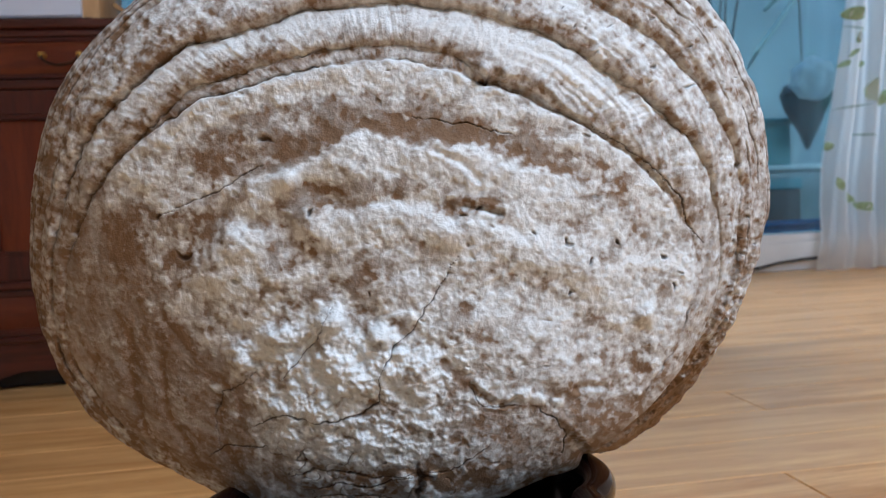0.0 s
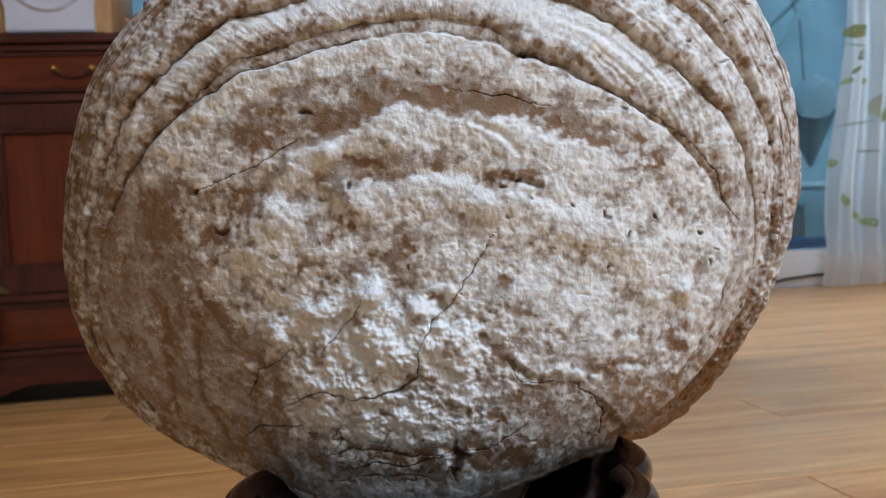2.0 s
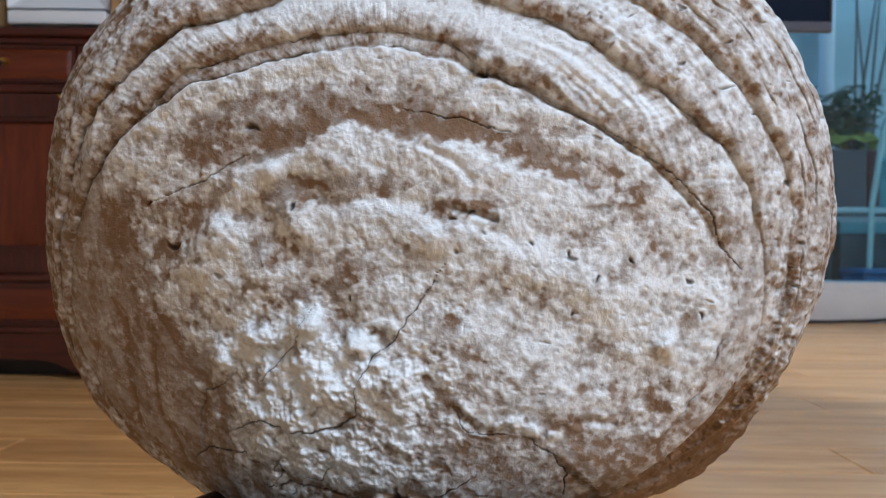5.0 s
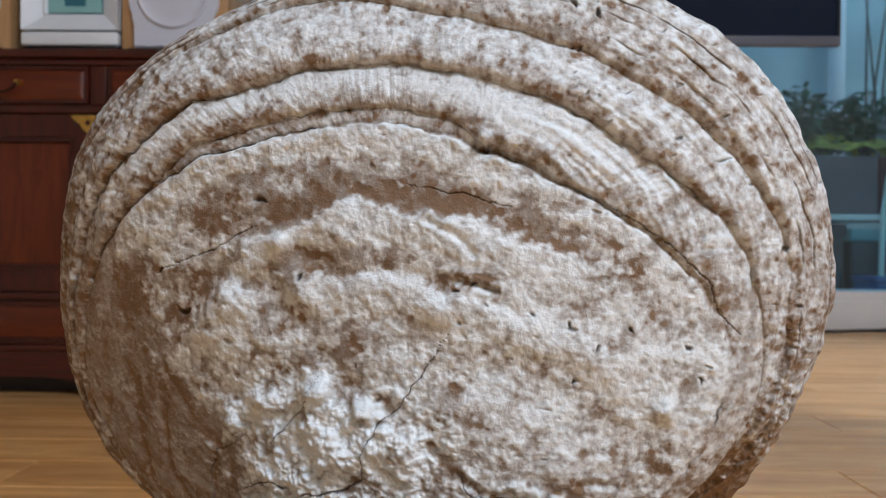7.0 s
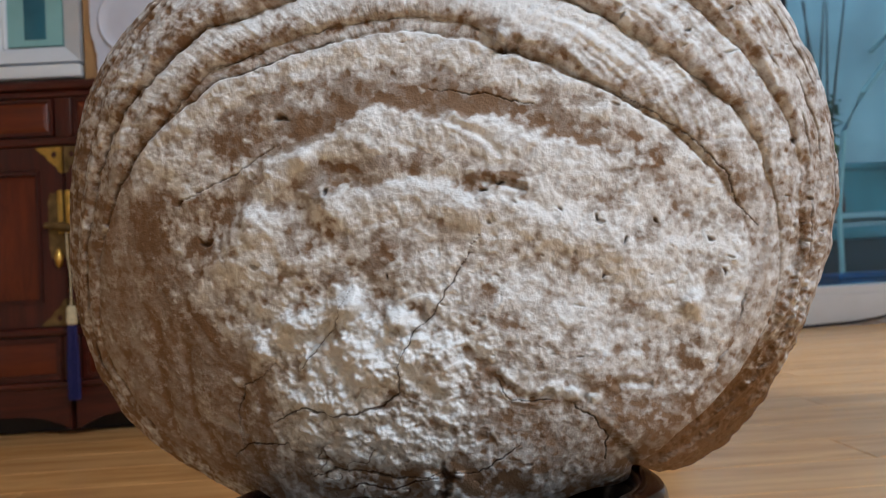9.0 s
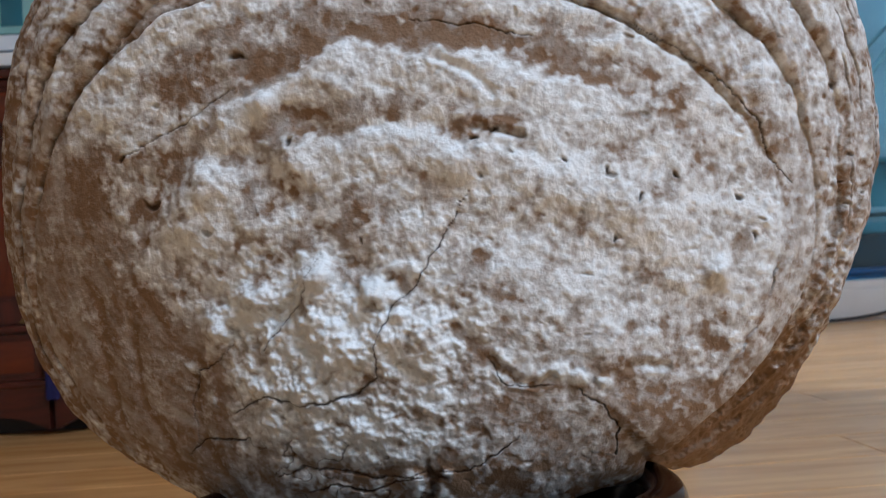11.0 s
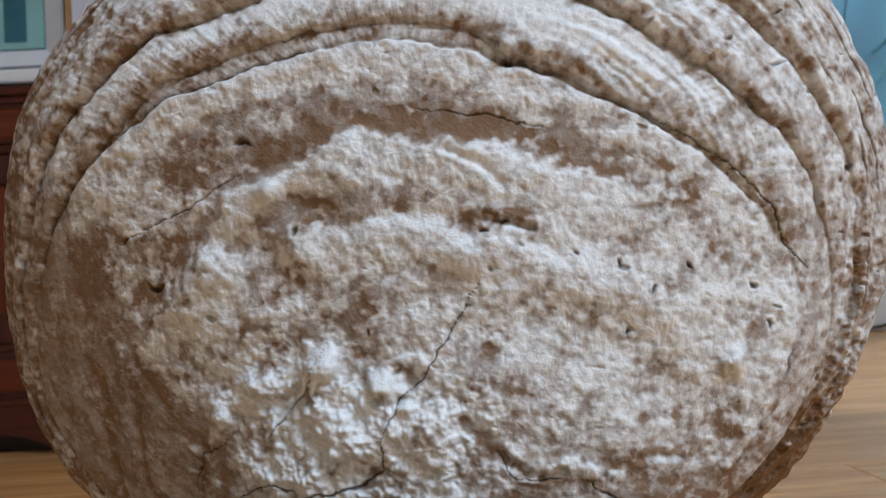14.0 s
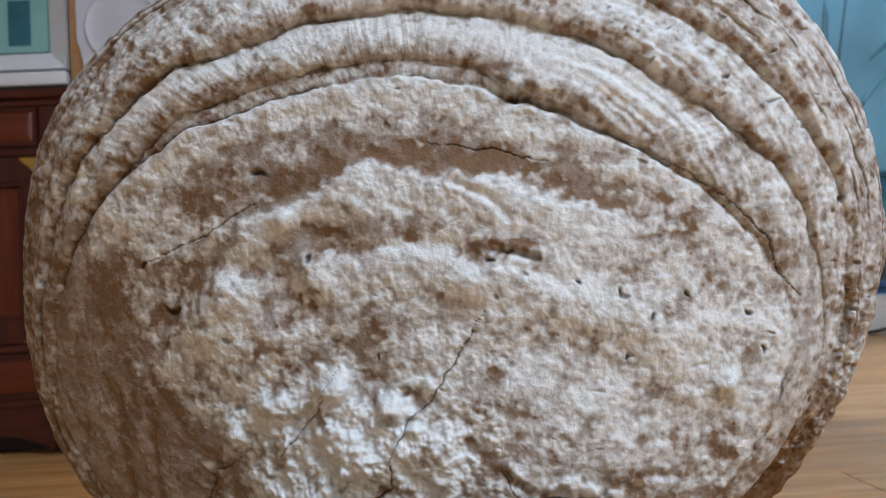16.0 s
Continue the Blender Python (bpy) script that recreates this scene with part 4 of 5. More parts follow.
        back.append(np.stack([prev, np.roll(prev, -1), np.roll(here, -1), here], -1))
        prev = here
    quads = np.concatenate([quads[:, ::-1]] + back)
    origin = np.array([0.0, 1.05, -0.37])
    tail = len(verts) - len(front)
    layers = {"stain_shade": (stain_shade, 0.9), "chalk": (chalk, 0.0), "crackline": (crackline, 0.0)}
    layers = {name: np.r_[values, np.full(tail, rest)] for name, (values, rest) in layers.items()}
    co = (verts - origin) * METRES

    def shell(name, faces):
        """A mesh of these faces, with the surface's own layers."""
        used, index = np.unique(faces, return_inverse=True)
        me = bpy.data.meshes.new(name)
        me.vertices.add(len(used))
        me.vertices.foreach_set("co", co[used].astype(np.float32).ravel())
        me.loops.add(faces.size)
        me.loops.foreach_set("vertex_index", index.astype(np.int32).ravel())
        me.polygons.add(len(faces))
        me.polygons.foreach_set("loop_start", np.arange(0, faces.size, 4, dtype=np.int32))
        me.polygons.foreach_set("use_smooth", np.ones(len(faces), bool))
        for key, values in layers.items():
            me.attributes.new(key, "FLOAT", "POINT").data.foreach_set("value", values[used].astype(np.float32))
        me.update(calc_edges=True)
        return me, used

    whole, _ = shell("whole", quads)
    normals = np.zeros(len(verts) * 3, np.float32)
    whole.vertex_normals.foreach_get("vector", normals)
    normals = normals.reshape(-1, 3)
    bpy.data.meshes.remove(whole)
    fungus = thing("bracket_fungus", "huge cracked chalky-brown bracket fungus standing on edge", "fungus")
    fungus.matrix_world = FUNGUS @ Matrix.Translation(Vector(origin * METRES))
    # inner plate, two rolls of growth and the rim with the back
    zone = (sw > ra).astype(int) + (sw > np.maximum(rb, ra)) + (sw > np.maximum(rc, rb))
    zone = np.r_[zone, np.full(tail, 3)][quads].max(1)
    for k, (name, label) in enumerate((("inner_plate", "chalky inner plate with cracks and brown hollows"), ("growth_ring", "pale fluted growth ring"),
                                       ("growth_ring", "mottled brown growth ring"), ("rim", "layered brown rim"))):
        me, used = shell(name, quads[zone == k])
        me.normals_split_custom_set_from_vertices(normals[used].tolist())
        me.materials.append(M_FUNGUS)
        ob = new(name, me)
        ob.parent = fungus
        tagged(ob, label)


build_fungus()

# ---- display stand ----
stand = thing("display_stand", "dark lacquered wooden stand with a lobed rim", "stand", at=(0.041, 0.43, 0.0))


def lobes(a):
    """Six round lobes that meet in creases."""
    f = (a - radians(10) + math.pi / 6) % (math.pi / 3) - math.pi / 6
    return 0.5 * math.cos(f) + math.sqrt(0.281 - 0.25 * math.sin(f) ** 2)


def build_stand():
    rim = [(0.108 + 0.0105 * math.cos(t), 0.154 + 0.0105 * math.sin(t)) for t in [radians(-60 + 20 * k) for k in range(12)]]
    profile = [(0.072, 0.105), (0.084, 0.107), (0.096, 0.113), (0.105, 0.122), (0.111, 0.132)] + rim + [(0.097, 0.143), (0.089, 0.130), (0.076, 0.120), (0.05, 0.116), (0.02, 0.115)]
    dish = add_lathe(bmesh.new(), profile, 240, shape=lobes)
    part("dish", dish, M_LACQUER, stand, "glossy lobed dish")
    apron = add_lathe(bmesh.new(), ((0.070, 0.080), (0.082, 0.085), (0.085, 0.095), (0.078, 0.108), (0.04, 0.110)), 72, shape=lobes)
    part("apron", apron, M_LACQUER, stand)
    for k in range(4):
        a = math.radians(45 + 90 * k)
        pts = [(r * math.cos(a), r * math.sin(a), z) for r, z in ((0.068, 0.09), (0.085, 0.07), (0.088, 0.045), (0.08, 0.022), (0.092, 0.008))]
        leg = add_tube(bmesh.new(), pts, [0.016, 0.015, 0.012, 0.010, 0.008], 12)
        part("leg", leg, M_LACQUER, stand)


build_stand()

# ---- cabinets ----
CAB_Y = 1.645


def raised_panel(bm, x0, x1, z0, z1, y, rise=0.006, edge=0.014):
    """A fielded panel that stands proud of y towards the viewer."""
    add_box(bm, x0, x1, y - 0.002, y + 0.012, z0, z1)
    vs = [bm.verts.new(p) for p in ((x0, y - 0.002, z0), (x1, y - 0.002, z0), (x1, y - 0.002, z1), (x0, y - 0.002, z1),
                                    (x0 + edge, y - rise, z0 + edge), (x1 - edge, y - rise, z0 + edge), (x1 - edge, y - rise, z1 - edge), (x0 + edge, y - rise, z1 - edge))]
    for a, b in ((0, 1), (1, 2), (2, 3), (3, 0)):
        bm.faces.new((vs[a], vs[b], vs[b + 4], vs[a + 4]))
    bm.faces.new(vs[4:])
    return bm


def scallop(x0, x1, z_top, z_low, lift):
    """Outline of an apron whose lower edge is cut in curves."""
    pts = [(x0, z_top), (x0, z_low)]
    n = 24
    for k in range(1, n):
        t = k / n
        wave = lift * math.sin(math.pi * min(1, 4 * min(t, 1 - t)) / 2)
        pts.append((x0 + (x1 - x0) * t, z_low + wave))
    pts += [(x1, z_low), (x1, z_top)]
    return pts


def frame_bm(x0, x1, z0, z1, w, y0, y1):
    """Four mitred rails round an opening, as one piece."""
    bm = bmesh.new()
    loops = []
    for y, d in ((y0, 0.0), (y0, w), (y1, w), (y1, 0.0)):
        loops.append([bm.verts.new((x, y, z)) for x, z in ((x0 + d, z0 + d), (x1 - d, z0 + d), (x1 - d, z1 - d), (x0 + d, z1 - d))])
    for a, b in zip(loops, loops[1:] + loops[:1]):
        for k in range(4):
            bm.faces.new((a[k], a[(k + 1) % 4], b[(k + 1) % 4], b[k]))
    edges = [e for e in bm.edges if all(abs(v.co.y - y0) < 1e-6 for v in e.verts) and any(e.verts[0] in l and e.verts[1] in l for l in loops)]
    bmesh.ops.bevel(bm, geom=edges, offset=min(0.003, w * 0.25), segments=2, affect="EDGES")
    return bm


def build_cabinet(at, label):
    """A low two-door chest; local x = 0 on the seam of the doors, y = 0 on the front."""
    cab = thing("cabinet", label, "cabinet", "wooden cabinets", at=at)
    hw, deep = 0.412, 0.40
    body = bmesh.new()
    add_box(body, -hw + 0.012, hw - 0.012, 0.018, deep, 0.075, 0.71)
    part("body", body, M_FRAME, cab)
    top = add_box(bmesh.new(), -hw - 0.004, hw + 0.004, -0.012, deep, 0.716, 0.735, 0.005, 3)
    add_box(top, -hw + 0.004, hw - 0.004, -0.002, 0.03, 0.702, 0.716, 0.003)
    part("top", top, M_RAIL, cab)
    for x in (-hw, hw - 0.03):
        part("stile", box(x, x + 0.03, 0.0, 0.02, 0.045, 0.702, 0.003), M_FRAME, cab)
    for z0, z1 in ((0.618, 0.702), (0.112, 0.206)):
        part("muntin", box(-0.018, 0.018, 0.001, 0.02, z0, z1, 0.004), M_FRAME, cab)
    for z0, z1, p in ((0.600, 0.618, 0.006), (0.206, 0.222, 0.008), (0.098, 0.112, 0.006)):
        part("rail", box(-hw + 0.03, hw - 0.03, -p, 0.02, z0, z1, 0.004, seg=3), M_RAIL, cab)
    for sign in (-1, 1):
        a, b = sorted((sign * 0.018, sign * (hw - 0.03)))
        drawer = part("drawer", frame_bm(a + 0.003, b - 0.003, 0.621, 0.700, 0.009, -0.002, 0.02), M_FRAME, cab)
        part("drawer_panel", raised_panel(bmesh.new(), a + 0.012, b - 0.012, 0.630, 0.691, 0.004, 0.008, 0.012), M_PANELH, drawer, "reddish drawer panel")
        mid = (a + b) / 2
        pull = bmesh.new()
        pts = [(mid + 0.035 * math.cos(t), -0.016 - 0.004 * math.sin(t), 0.664 - 0.022 * math.sin(t)) for t in [math.pi * k / 14 for k in range(15)]]
        add_tube(pull, pts, 0.0028, 8)
        part("pull", pull, M_PLATE, drawer, "swinging brass pull")
        for sx in (-0.035, 0.035):
            stud = add_lathe(bmesh.new(), ((0.0075, 0.0), (0.0075, 0.003), (0.005, 0.008), (0.006, 0.013), (0.004, 0.017), (0.001, 0.018)), 16)
            bmesh.ops.rotate(stud, verts=stud.verts, matrix=Matrix.Rotation(radians(90), 3, "X"))
            bmesh.ops.translate(stud, verts=stud.verts, vec=(mid + sx, -0.001, 0.664))
            part("stud", stud, M_BRASS, drawer, "shiny brass stud")
        plate = add_prism(bmesh.new(), [(mid + 0.042 * math.cos(t), 0.658 + 0.016 * math.sin(t)) for t in [2 * math.pi * k / 28 for k in range(28)]], -0.0025, 0.004)
        part("back_plate", plate, M_PLATE, drawer, "oval brass back plate")
        # door with its panel
        a, b = sorted((sign * 0.0015, sign * (hw - 0.031)))
        dr = part("door", frame_bm(a, b, 0.224, 0.598, 0.05, -0.004, 0.02), M_FRAME, cab)
        bead = frame_bm(a + 0.05, b - 0.05, 0.274, 0.548, 0.008, -0.006, 0.01)
        part("bead", bead, M_FRAME, dr, "moulded edge round the panel")
        part("panel", raised_panel(bmesh.new(), a + 0.058, b - 0.058, 0.282, 0.540, 0.008, 0.004, 0.01), M_PANEL, dr, "red-brown door panel")
        # brass corner and centre plates
        s = sign
        for zc, up in ((0.596, -1), (0.226, 1)):
            corner = add_prism(bmesh.new(), [(s * 0.002, zc), (s * 0.056, zc), (s * 0.050, zc + up * 0.008), (s * 0.036, zc + up * 0.018), (s * 0.030, zc + up * 0.028), (s * 0.014, zc + up * 0.042), (s * 0.010, zc + up * 0.052), (s * 0.002, zc + up * 0.056)], -0.0065, -0.003)
            part("corner_plate", corner, M_BRASS if (sign < 0 and up < 0) else M_BRASSD, dr, "pierced brass corner plate")
            hole = add_prism(bmesh.new(), [(s * (0.018 + 0.005 * math.cos(t)), zc + up * 0.016 + 0.006 * math.sin(t)) for t in [2 * math.pi * k / 12 for k in range(12)]], -0.0072, -0.0064)
            part("piercing", hole, M_FRAME, dr, "dark pierced hole")
        plate = add_prism(bmesh.new(), [(s * 0.002, 0.50), (s * 0.030, 0.50), (s * 0.034, 0.48), (s * 0.034, 0.39), (s * 0.030, 0.365), (s * 0.002, 0.365)], -0.0065, -0.003)
        part("lock_plate", plate, M_BRASSD, dr, "dull brass lock plate")
        strip = add_box(bmesh.new(), min(s * 0.003, s * 0.013), max(s * 0.003, s * 0.013), -0.012, -0.006, 0.415, 0.505, 0.002)
        part("strip", strip, M_BRASS, dr, "brass upright beside the lock")
        # low false drawer
        a, b = sorted((sign * 0.018, sign * (hw - 0.03)))
        low = part("low_frame", frame_bm(a + 0.002, b - 0.002, 0.113, 0.205, 0.014, 0.0, 0.02), M_RAIL, cab)
        part("low_panel", raised_panel(bmesh.new(), a + 0.016, b - 0.016, 0.127, 0.191, 0.008), M_PANELH, low, "red-brown low panel")
        # apron, cut in a curve, with a foot at each end
        apron = add_prism(bmesh.new(), scallop(a - (0.012 if sign > 0 else 0), b + (0.012 if sign < 0 else 0), 0.098, 0.012, 0.030), 0.0, 0.022)
        part("apron", apron, M_RAIL, cab, "shaped apron")
    lock = bmesh.new()
    add_tube(lock, [(-0.035, -0.020, 0.432), (0.0, -0.022, 0.428), (0.045, -0.020, 0.418)], [0.006, 0.010, 0.005], 12)
    part("padlock", lock, M_BRASSD, cab, "fish-shaped brass padlock")
    drop = add_lathe(bmesh.new(), ((0.002, 0.0), (0.007, 0.006), (0.009, 0.02), (0.006, 0.034), (0.002, 0.04)), 16, at=(-0.012, -0.014, 0.345))
    part("key_drop", drop, M_BRASS, cab, "brass drop")
    # added black block stands in for the shade behind the apron
    part("plinth", box(-hw + 0.06, hw - 0.06, 0.07, deep - 0.02, 0.0, 0.075), M_DARKP, cab, "black block added for the shade under the cabinet")
    for x in (-hw + 0.02, hw - 0.05):
        for y in (0.03, deep - 0.06):
            part("foot", box(x, x + 0.03, y, y + 0.03, 0.0, 0.08, 0.003), M_FRAME, cab)
    return cab


cab = build_cabinet((-0.689, CAB_Y, 0), "dark red-brown wooden two-door cabinet with brass fittings")
build_cabinet((0.144, CAB_Y, 0), "dark red-brown wooden two-door cabinet under the television")


def build_tassel():
    t = thing("tassel", "navy silk tassel with a cream head hung from the cabinet lock", "tassel", at=(-0.676, CAB_Y - 0.024, 0.075))
    head = add_lathe(bmesh.new(), ((0.006, 0.150), (0.011, 0.155), (0.010, 0.185), (0.007, 0.19), (0.002, 0.192)), 18)
    part("head", head, M_CREAM, t, "cream bound head")
    skirt = add_lathe(bmesh.new(), ((0.0105, 0.0), (0.0115, 0.01), (0.0105, 0.08), (0.008, 0.15), (0.004, 0.158)), 64, shape=lambda a: 1 + 0.10 * math.sin(16 * a))
    part("skirt", skirt, M_BLUE, t, "navy fringe")
    part("cord", add_tube(bmesh.new(), [(0, 0, 0.19), (0.001, 0.0, 0.25), (-0.004, 0.002, 0.29), (-0.006, 0.004, 0.345)], 0.0016, 6), M_CREAM, t)


build_tassel()

# ---- things on the cabinets ----
TOPZ = 0.735


def build_speaker(x):
    """A tan wooden box with a waisted grey front and round grille."""
    sp = thing("speaker", "tan wooden loudspeaker with a lavender-grey front", "speaker", "loudspeakers", at=(x, 1.665, TOPZ))
    part("case", box(-0.115, 0.115, 0.0, 0.20, 0.0, 0.34, 0.004), M_TAN, sp)
    pts = []
    for z in [0.008 + 0.324 * k / 40 for k in range(41)]:
        pts.append((0.083 + 0.012 * step_up(z, 0.065, 0.10), z))
    outline = pts + [(-a, b) for a, b in reversed(pts)]
    front = add_prism(bmesh.new(), outline, -0.012, 0.002)
    bmesh.ops.bevel(front, geom=[e for e in front.edges if all(abs(v.co.y + 0.012) < 1e-6 for v in e.verts)], offset=0.003, segments=2, affect="EDGES")
    part("front_plate", front, M_GREYP, sp, "lavender-grey plastic front")
    ring = bmesh.new()
    add_lathe(ring, ((0.078, 0.0), (0.078, 0.004), (0.074, 0.007), (0.070, 0.004), (0.055, 0.002), (0.03, 0.006), (0.002, 0.008)), 56)
    bmesh.ops.rotate(ring, verts=ring.verts, matrix=Matrix.Rotation(radians(90), 3, "X"))
    bmesh.ops.translate(ring, verts=ring.verts, vec=(0, -0.0118, 0.125))
    part("cone", ring, M_GREYP, sp, "round grey cone")
    small = bmesh.new()
    add_lathe(small, ((0.035, 0.0), (0.035, 0.004), (0.03, 0.005), (0.02, 0.002), (0.002, 0.006)), 40)
    bmesh.ops.rotate(small, verts=small.verts, matrix=Matrix.Rotation(radians(90), 3, "X"))
    bmesh.ops.translate(small, verts=small.verts, vec=(0, -0.0118, 0.265))
    part("tweeter", small, M_GREYP, sp)
    part("base", box(-0.10, 0.10, -0.004, 0.01, 0.0006, 0.008, 0.001), M_DARKP, sp, "dark gap strip")


def step_up(v, a, b):
    t = min(max((v - a) / (b - a), 0), 1)
    return t * t * (3 - 2 * t)


build_speaker(-0.533)
build_speaker(-1.003)


def build_stereo():
    st = thing("stereo", "silver compact stereo with a teal display window", "stereo", at=(-0.759, 1.665, TOPZ))
    w = 0.104
    part("case", box(-w, w, 0.034, 0.24, 0.012, 0.25, 0.004), M_DARKP, st, "dark side shell")
    part("foot", box(-w + 0.006, w - 0.006, 0.004, 0.22, 0.0, 0.013, 0.002), M_DARKP, st)
    lip = add_box(bmesh.new(), -w, w, -0.006, 0.02, 0.013, 0.042, 0.005, 3)
    part("lip", lip, M_WHITEP, st, "pale rounded lower lip")
    fr = bmesh.new()
    o = [(-w, 0.047), (w, 0.047), (w, 0.25), (-w, 0.25)]
    i = [(-0.060, 0.088), (0.060, 0.088), (0.060, 0.215), (-0.060, 0.215)]
    vo = [fr.verts.new((x, -0.004, z)) for x, z in o]
    vi = [fr.verts.new((x, 0.026, z)) for x, z in i]
    vb = [fr.verts.new((x, 0.035, z)) for x, z in o]
    for k in range(4):
        fr.faces.new((vo[k], vo[(k + 1) % 4], vi[(k + 1) % 4], vi[k]))
        fr.faces.new((vo[k], vb[k], vb[(k + 1) % 4], vo[(k + 1) % 4]))
    part("bezel", fr, M_SILVER, st, "sloping silver surround", smooth=False)
    part("window", box(-0.058, 0.058, 0.022, 0.03, 0.090, 0.213), M_TEALW, st, "teal display window")
    part("display", box(-0.022, 0.024, 0.0205, 0.0225, 0.104, 0.20, 0.0008), M_DEEPW, st, "deep blue display")
    # pale rod imitates an upright highlight at the window's edge
    part("trim", add_tube(bmesh.new(), [(-0.062, 0.016, 0.085), (-0.063, 0.014, 0.15), (-0.062, 0.016, 0.215)], 0.0035, 10), M_WHITEP, st, "pale rod standing for a bright highlight")


build_stereo()


def build_box():
    bx = thing("storage_box", "small navy box with a dark red lid", "box", at=(-0.335, 1.80, TOPZ))
    part("body", box(-0.045, 0.045, 0.0, 0.12, 0.0, 0.098, 0.003), M_NAVY, bx)
    part("lid", box(-0.048, 0.048, -0.003, 0.123, 0.098, 0.112, 0.003), M_RED, bx, "dark red lid")


build_box()
slat = add_box(bmesh.new(), -0.004, 0.004, -0.006, 0.006, -0.032, 0.032, 0.001)
slat_ob = tagged(part("wooden_slat", slat, M_TAN), "thin tan wooden slat leaning against the loudspeaker", "slat")
slat_ob.matrix_world = pose(-0.373, 1.70, TOPZ + 0.0235, 0, -52, 0)


def build_tv():
    tv = thing("television", "large black flat television, switched off", "television", at=(0.348, 1.85, TOPZ))
    z0, w, h = 0.066, 0.615, 0.71
    part("shell", box(-w + 0.01, w - 0.01, 0.012, 0.045, z0 + 0.01, z0 + h - 0.01, 0.008), M_DARKP, tv)
    part("screen", box(-w + 0.006, w - 0.006, 0.002, 0.012, z0 + 0.024, z0 + h - 0.008, 0.001), M_SCREEN, tv, "glossy black screen")
    part("lower_bezel", box(-w, w, -0.003, 0.016, z0, z0 + 0.024, 0.003), M_BEZEL, tv, "grey metal lower edge")
    for s in (-1, 1):
        part("side_bezel", box(min(s * w, s * (w - 0.006)), max(s * w, s * (w - 0.006)), -0.001, 0.016, z0 + 0.024, z0 + h, 0.001), M_DARKP, tv)
        foot = add_tube(bmesh.new(), [(s * 0.16, -0.09, 0.006), (s * 0.155, 0.0, 0.02), (s * 0.15, 0.02, z0 + 0.015)], [0.006, 0.008, 0.009], 10)
        add_tube(foot, [(s * 0.155, 0.0, 0.02), (s * 0.16, 0.11, 0.006)], [0.008, 0.006], 10)
        part("foot", foot, M_DARKP, tv)
    part("top_bezel", box(-w + 0.006, w - 0.006, -0.001, 0.016, z0 + h - 0.008, z0 + h, 0.001), M_DARKP, tv)


build_tv()

# ---- curtain ----
CUR_Y = 2.97


def curtain_left(z):
    return 2.075 + 0.155 * step_up(z, 0.10, 1.3) - 0.065 * (1 - step_up(z, 0.0, 0.14))


def curtain_point(t, z):
    """Point of the cloth: t from 0 at its free edge to 1 at the wall."""
    x = curtain_left(z) + t * (2.90 - curtain_left(z))
    flare = 1 - step_up(z, 0.0, 0.16)
    gather = 1 - 0.35 * math.exp(-((z - 0.17) / 0.05) ** 2)
    y = CUR_Y + 0.028 * gather * math.sin(t * 42 + 1.3 * math.sin(z * 2.1) + 2 * z * (0.5 - t)) + 0.010 * math.sin(t * 97 + z * 3) - 0.05 * flare
    y += 0.012 * noise.noise((t * 6, z * 3, 0.3))
    return Vector((x, y, z))


def build_curtain():
    cu = thing("curtain", "sheer white curtain with embroidered green sprigs", "curtain")
    cloth = bmesh.new()
    nt, nz = 150, 70
    zs = [0.004 + 2.15 * (k / (nz - 1)) ** 1.5 for k in range(nz)]
    grid = [[cloth.verts.new(curtain_point(i / (nt - 1), z)) for i in range(nt)] for z in zs]
    for a, b in zip(grid, grid[1:]):
        for i in range(nt - 1):
            cloth.faces.new((a[i], a[i + 1], b[i + 1], b[i]))
    part("cloth", cloth, M_CURTAIN, cu)
    rng = random.Random(5)

    def sprig(t, z, size, lean, fat):
        bm = bmesh.new()
        n = 10
        left, right = [], []
        for k in range(n + 1):
            f = k / n
            wd = size * fat * math.sin(math.pi * f) ** 0.8 + 0.0004
            along = (math.cos(lean) * size * (f - 0.5), math.sin(lean) * size * (f - 0.5))
            for side, row in ((-1, left), (1, right)):
                dx, dz = along[0] - side * math.sin(lean) * wd, along[1] + side * math.cos(lean) * wd
                p = curtain_point(t + dx / 0.75, z + dz)
                row.append(bm.verts.new((p.x, p.y - 0.004, p.z)))
        for k in range(n):
            bm.faces.new((left[k], left[k + 1], right[k + 1], right[k]))
        part("leaf" if fat > 0.1 else "stem", bm, M_SPRIG if fat > 0.1 else M_STALK, cu, "embroidered green leaf" if fat > 0.1 else "embroidered grey stem")

    for t, z, size, lean, fat in ((0.05, 0.90, 0.05, 0.7, 0.2), (0.02, 0.86, 0.04, 0.6, 0.3), (0.13, 0.86, 0.05, 0.2, 0.3), (0.07, 0.36, 0.06, 1.9, 0.2), (0.14, 0.30, 0.08, -0.5, 0.2),
                                  (0.22, 0.26, 0.08, -0.35, 0.2), (0.01, 0.52, 0.04, 1.7, 0.3), (0.10, 0.68, 0.16, 0.12, 0.03), (0.20, 0.56, 0.14, -0.1, 0.03), (0.07, 1.00, 0.12, -0.3, 0.03)):
        sprig(t, z, size, lean, fat)
    for k in range(26):
        sprig(rng.uniform(0.02, 0.95), rng.uniform(0.4, 2.0), rng.uniform(0.05, 0.1), rng.uniform(-1, 2), rng.choice((0.25, 0.3, 0.03)))
    rod = add_tube(bmesh.new(), [(1.0, CUR_Y, 2.17), (2.94, CUR_Y, 2.17)], 0.012, 10)
    part("rail", rod, M_TRACK, cu, "white curtain rail")


build_curtain()

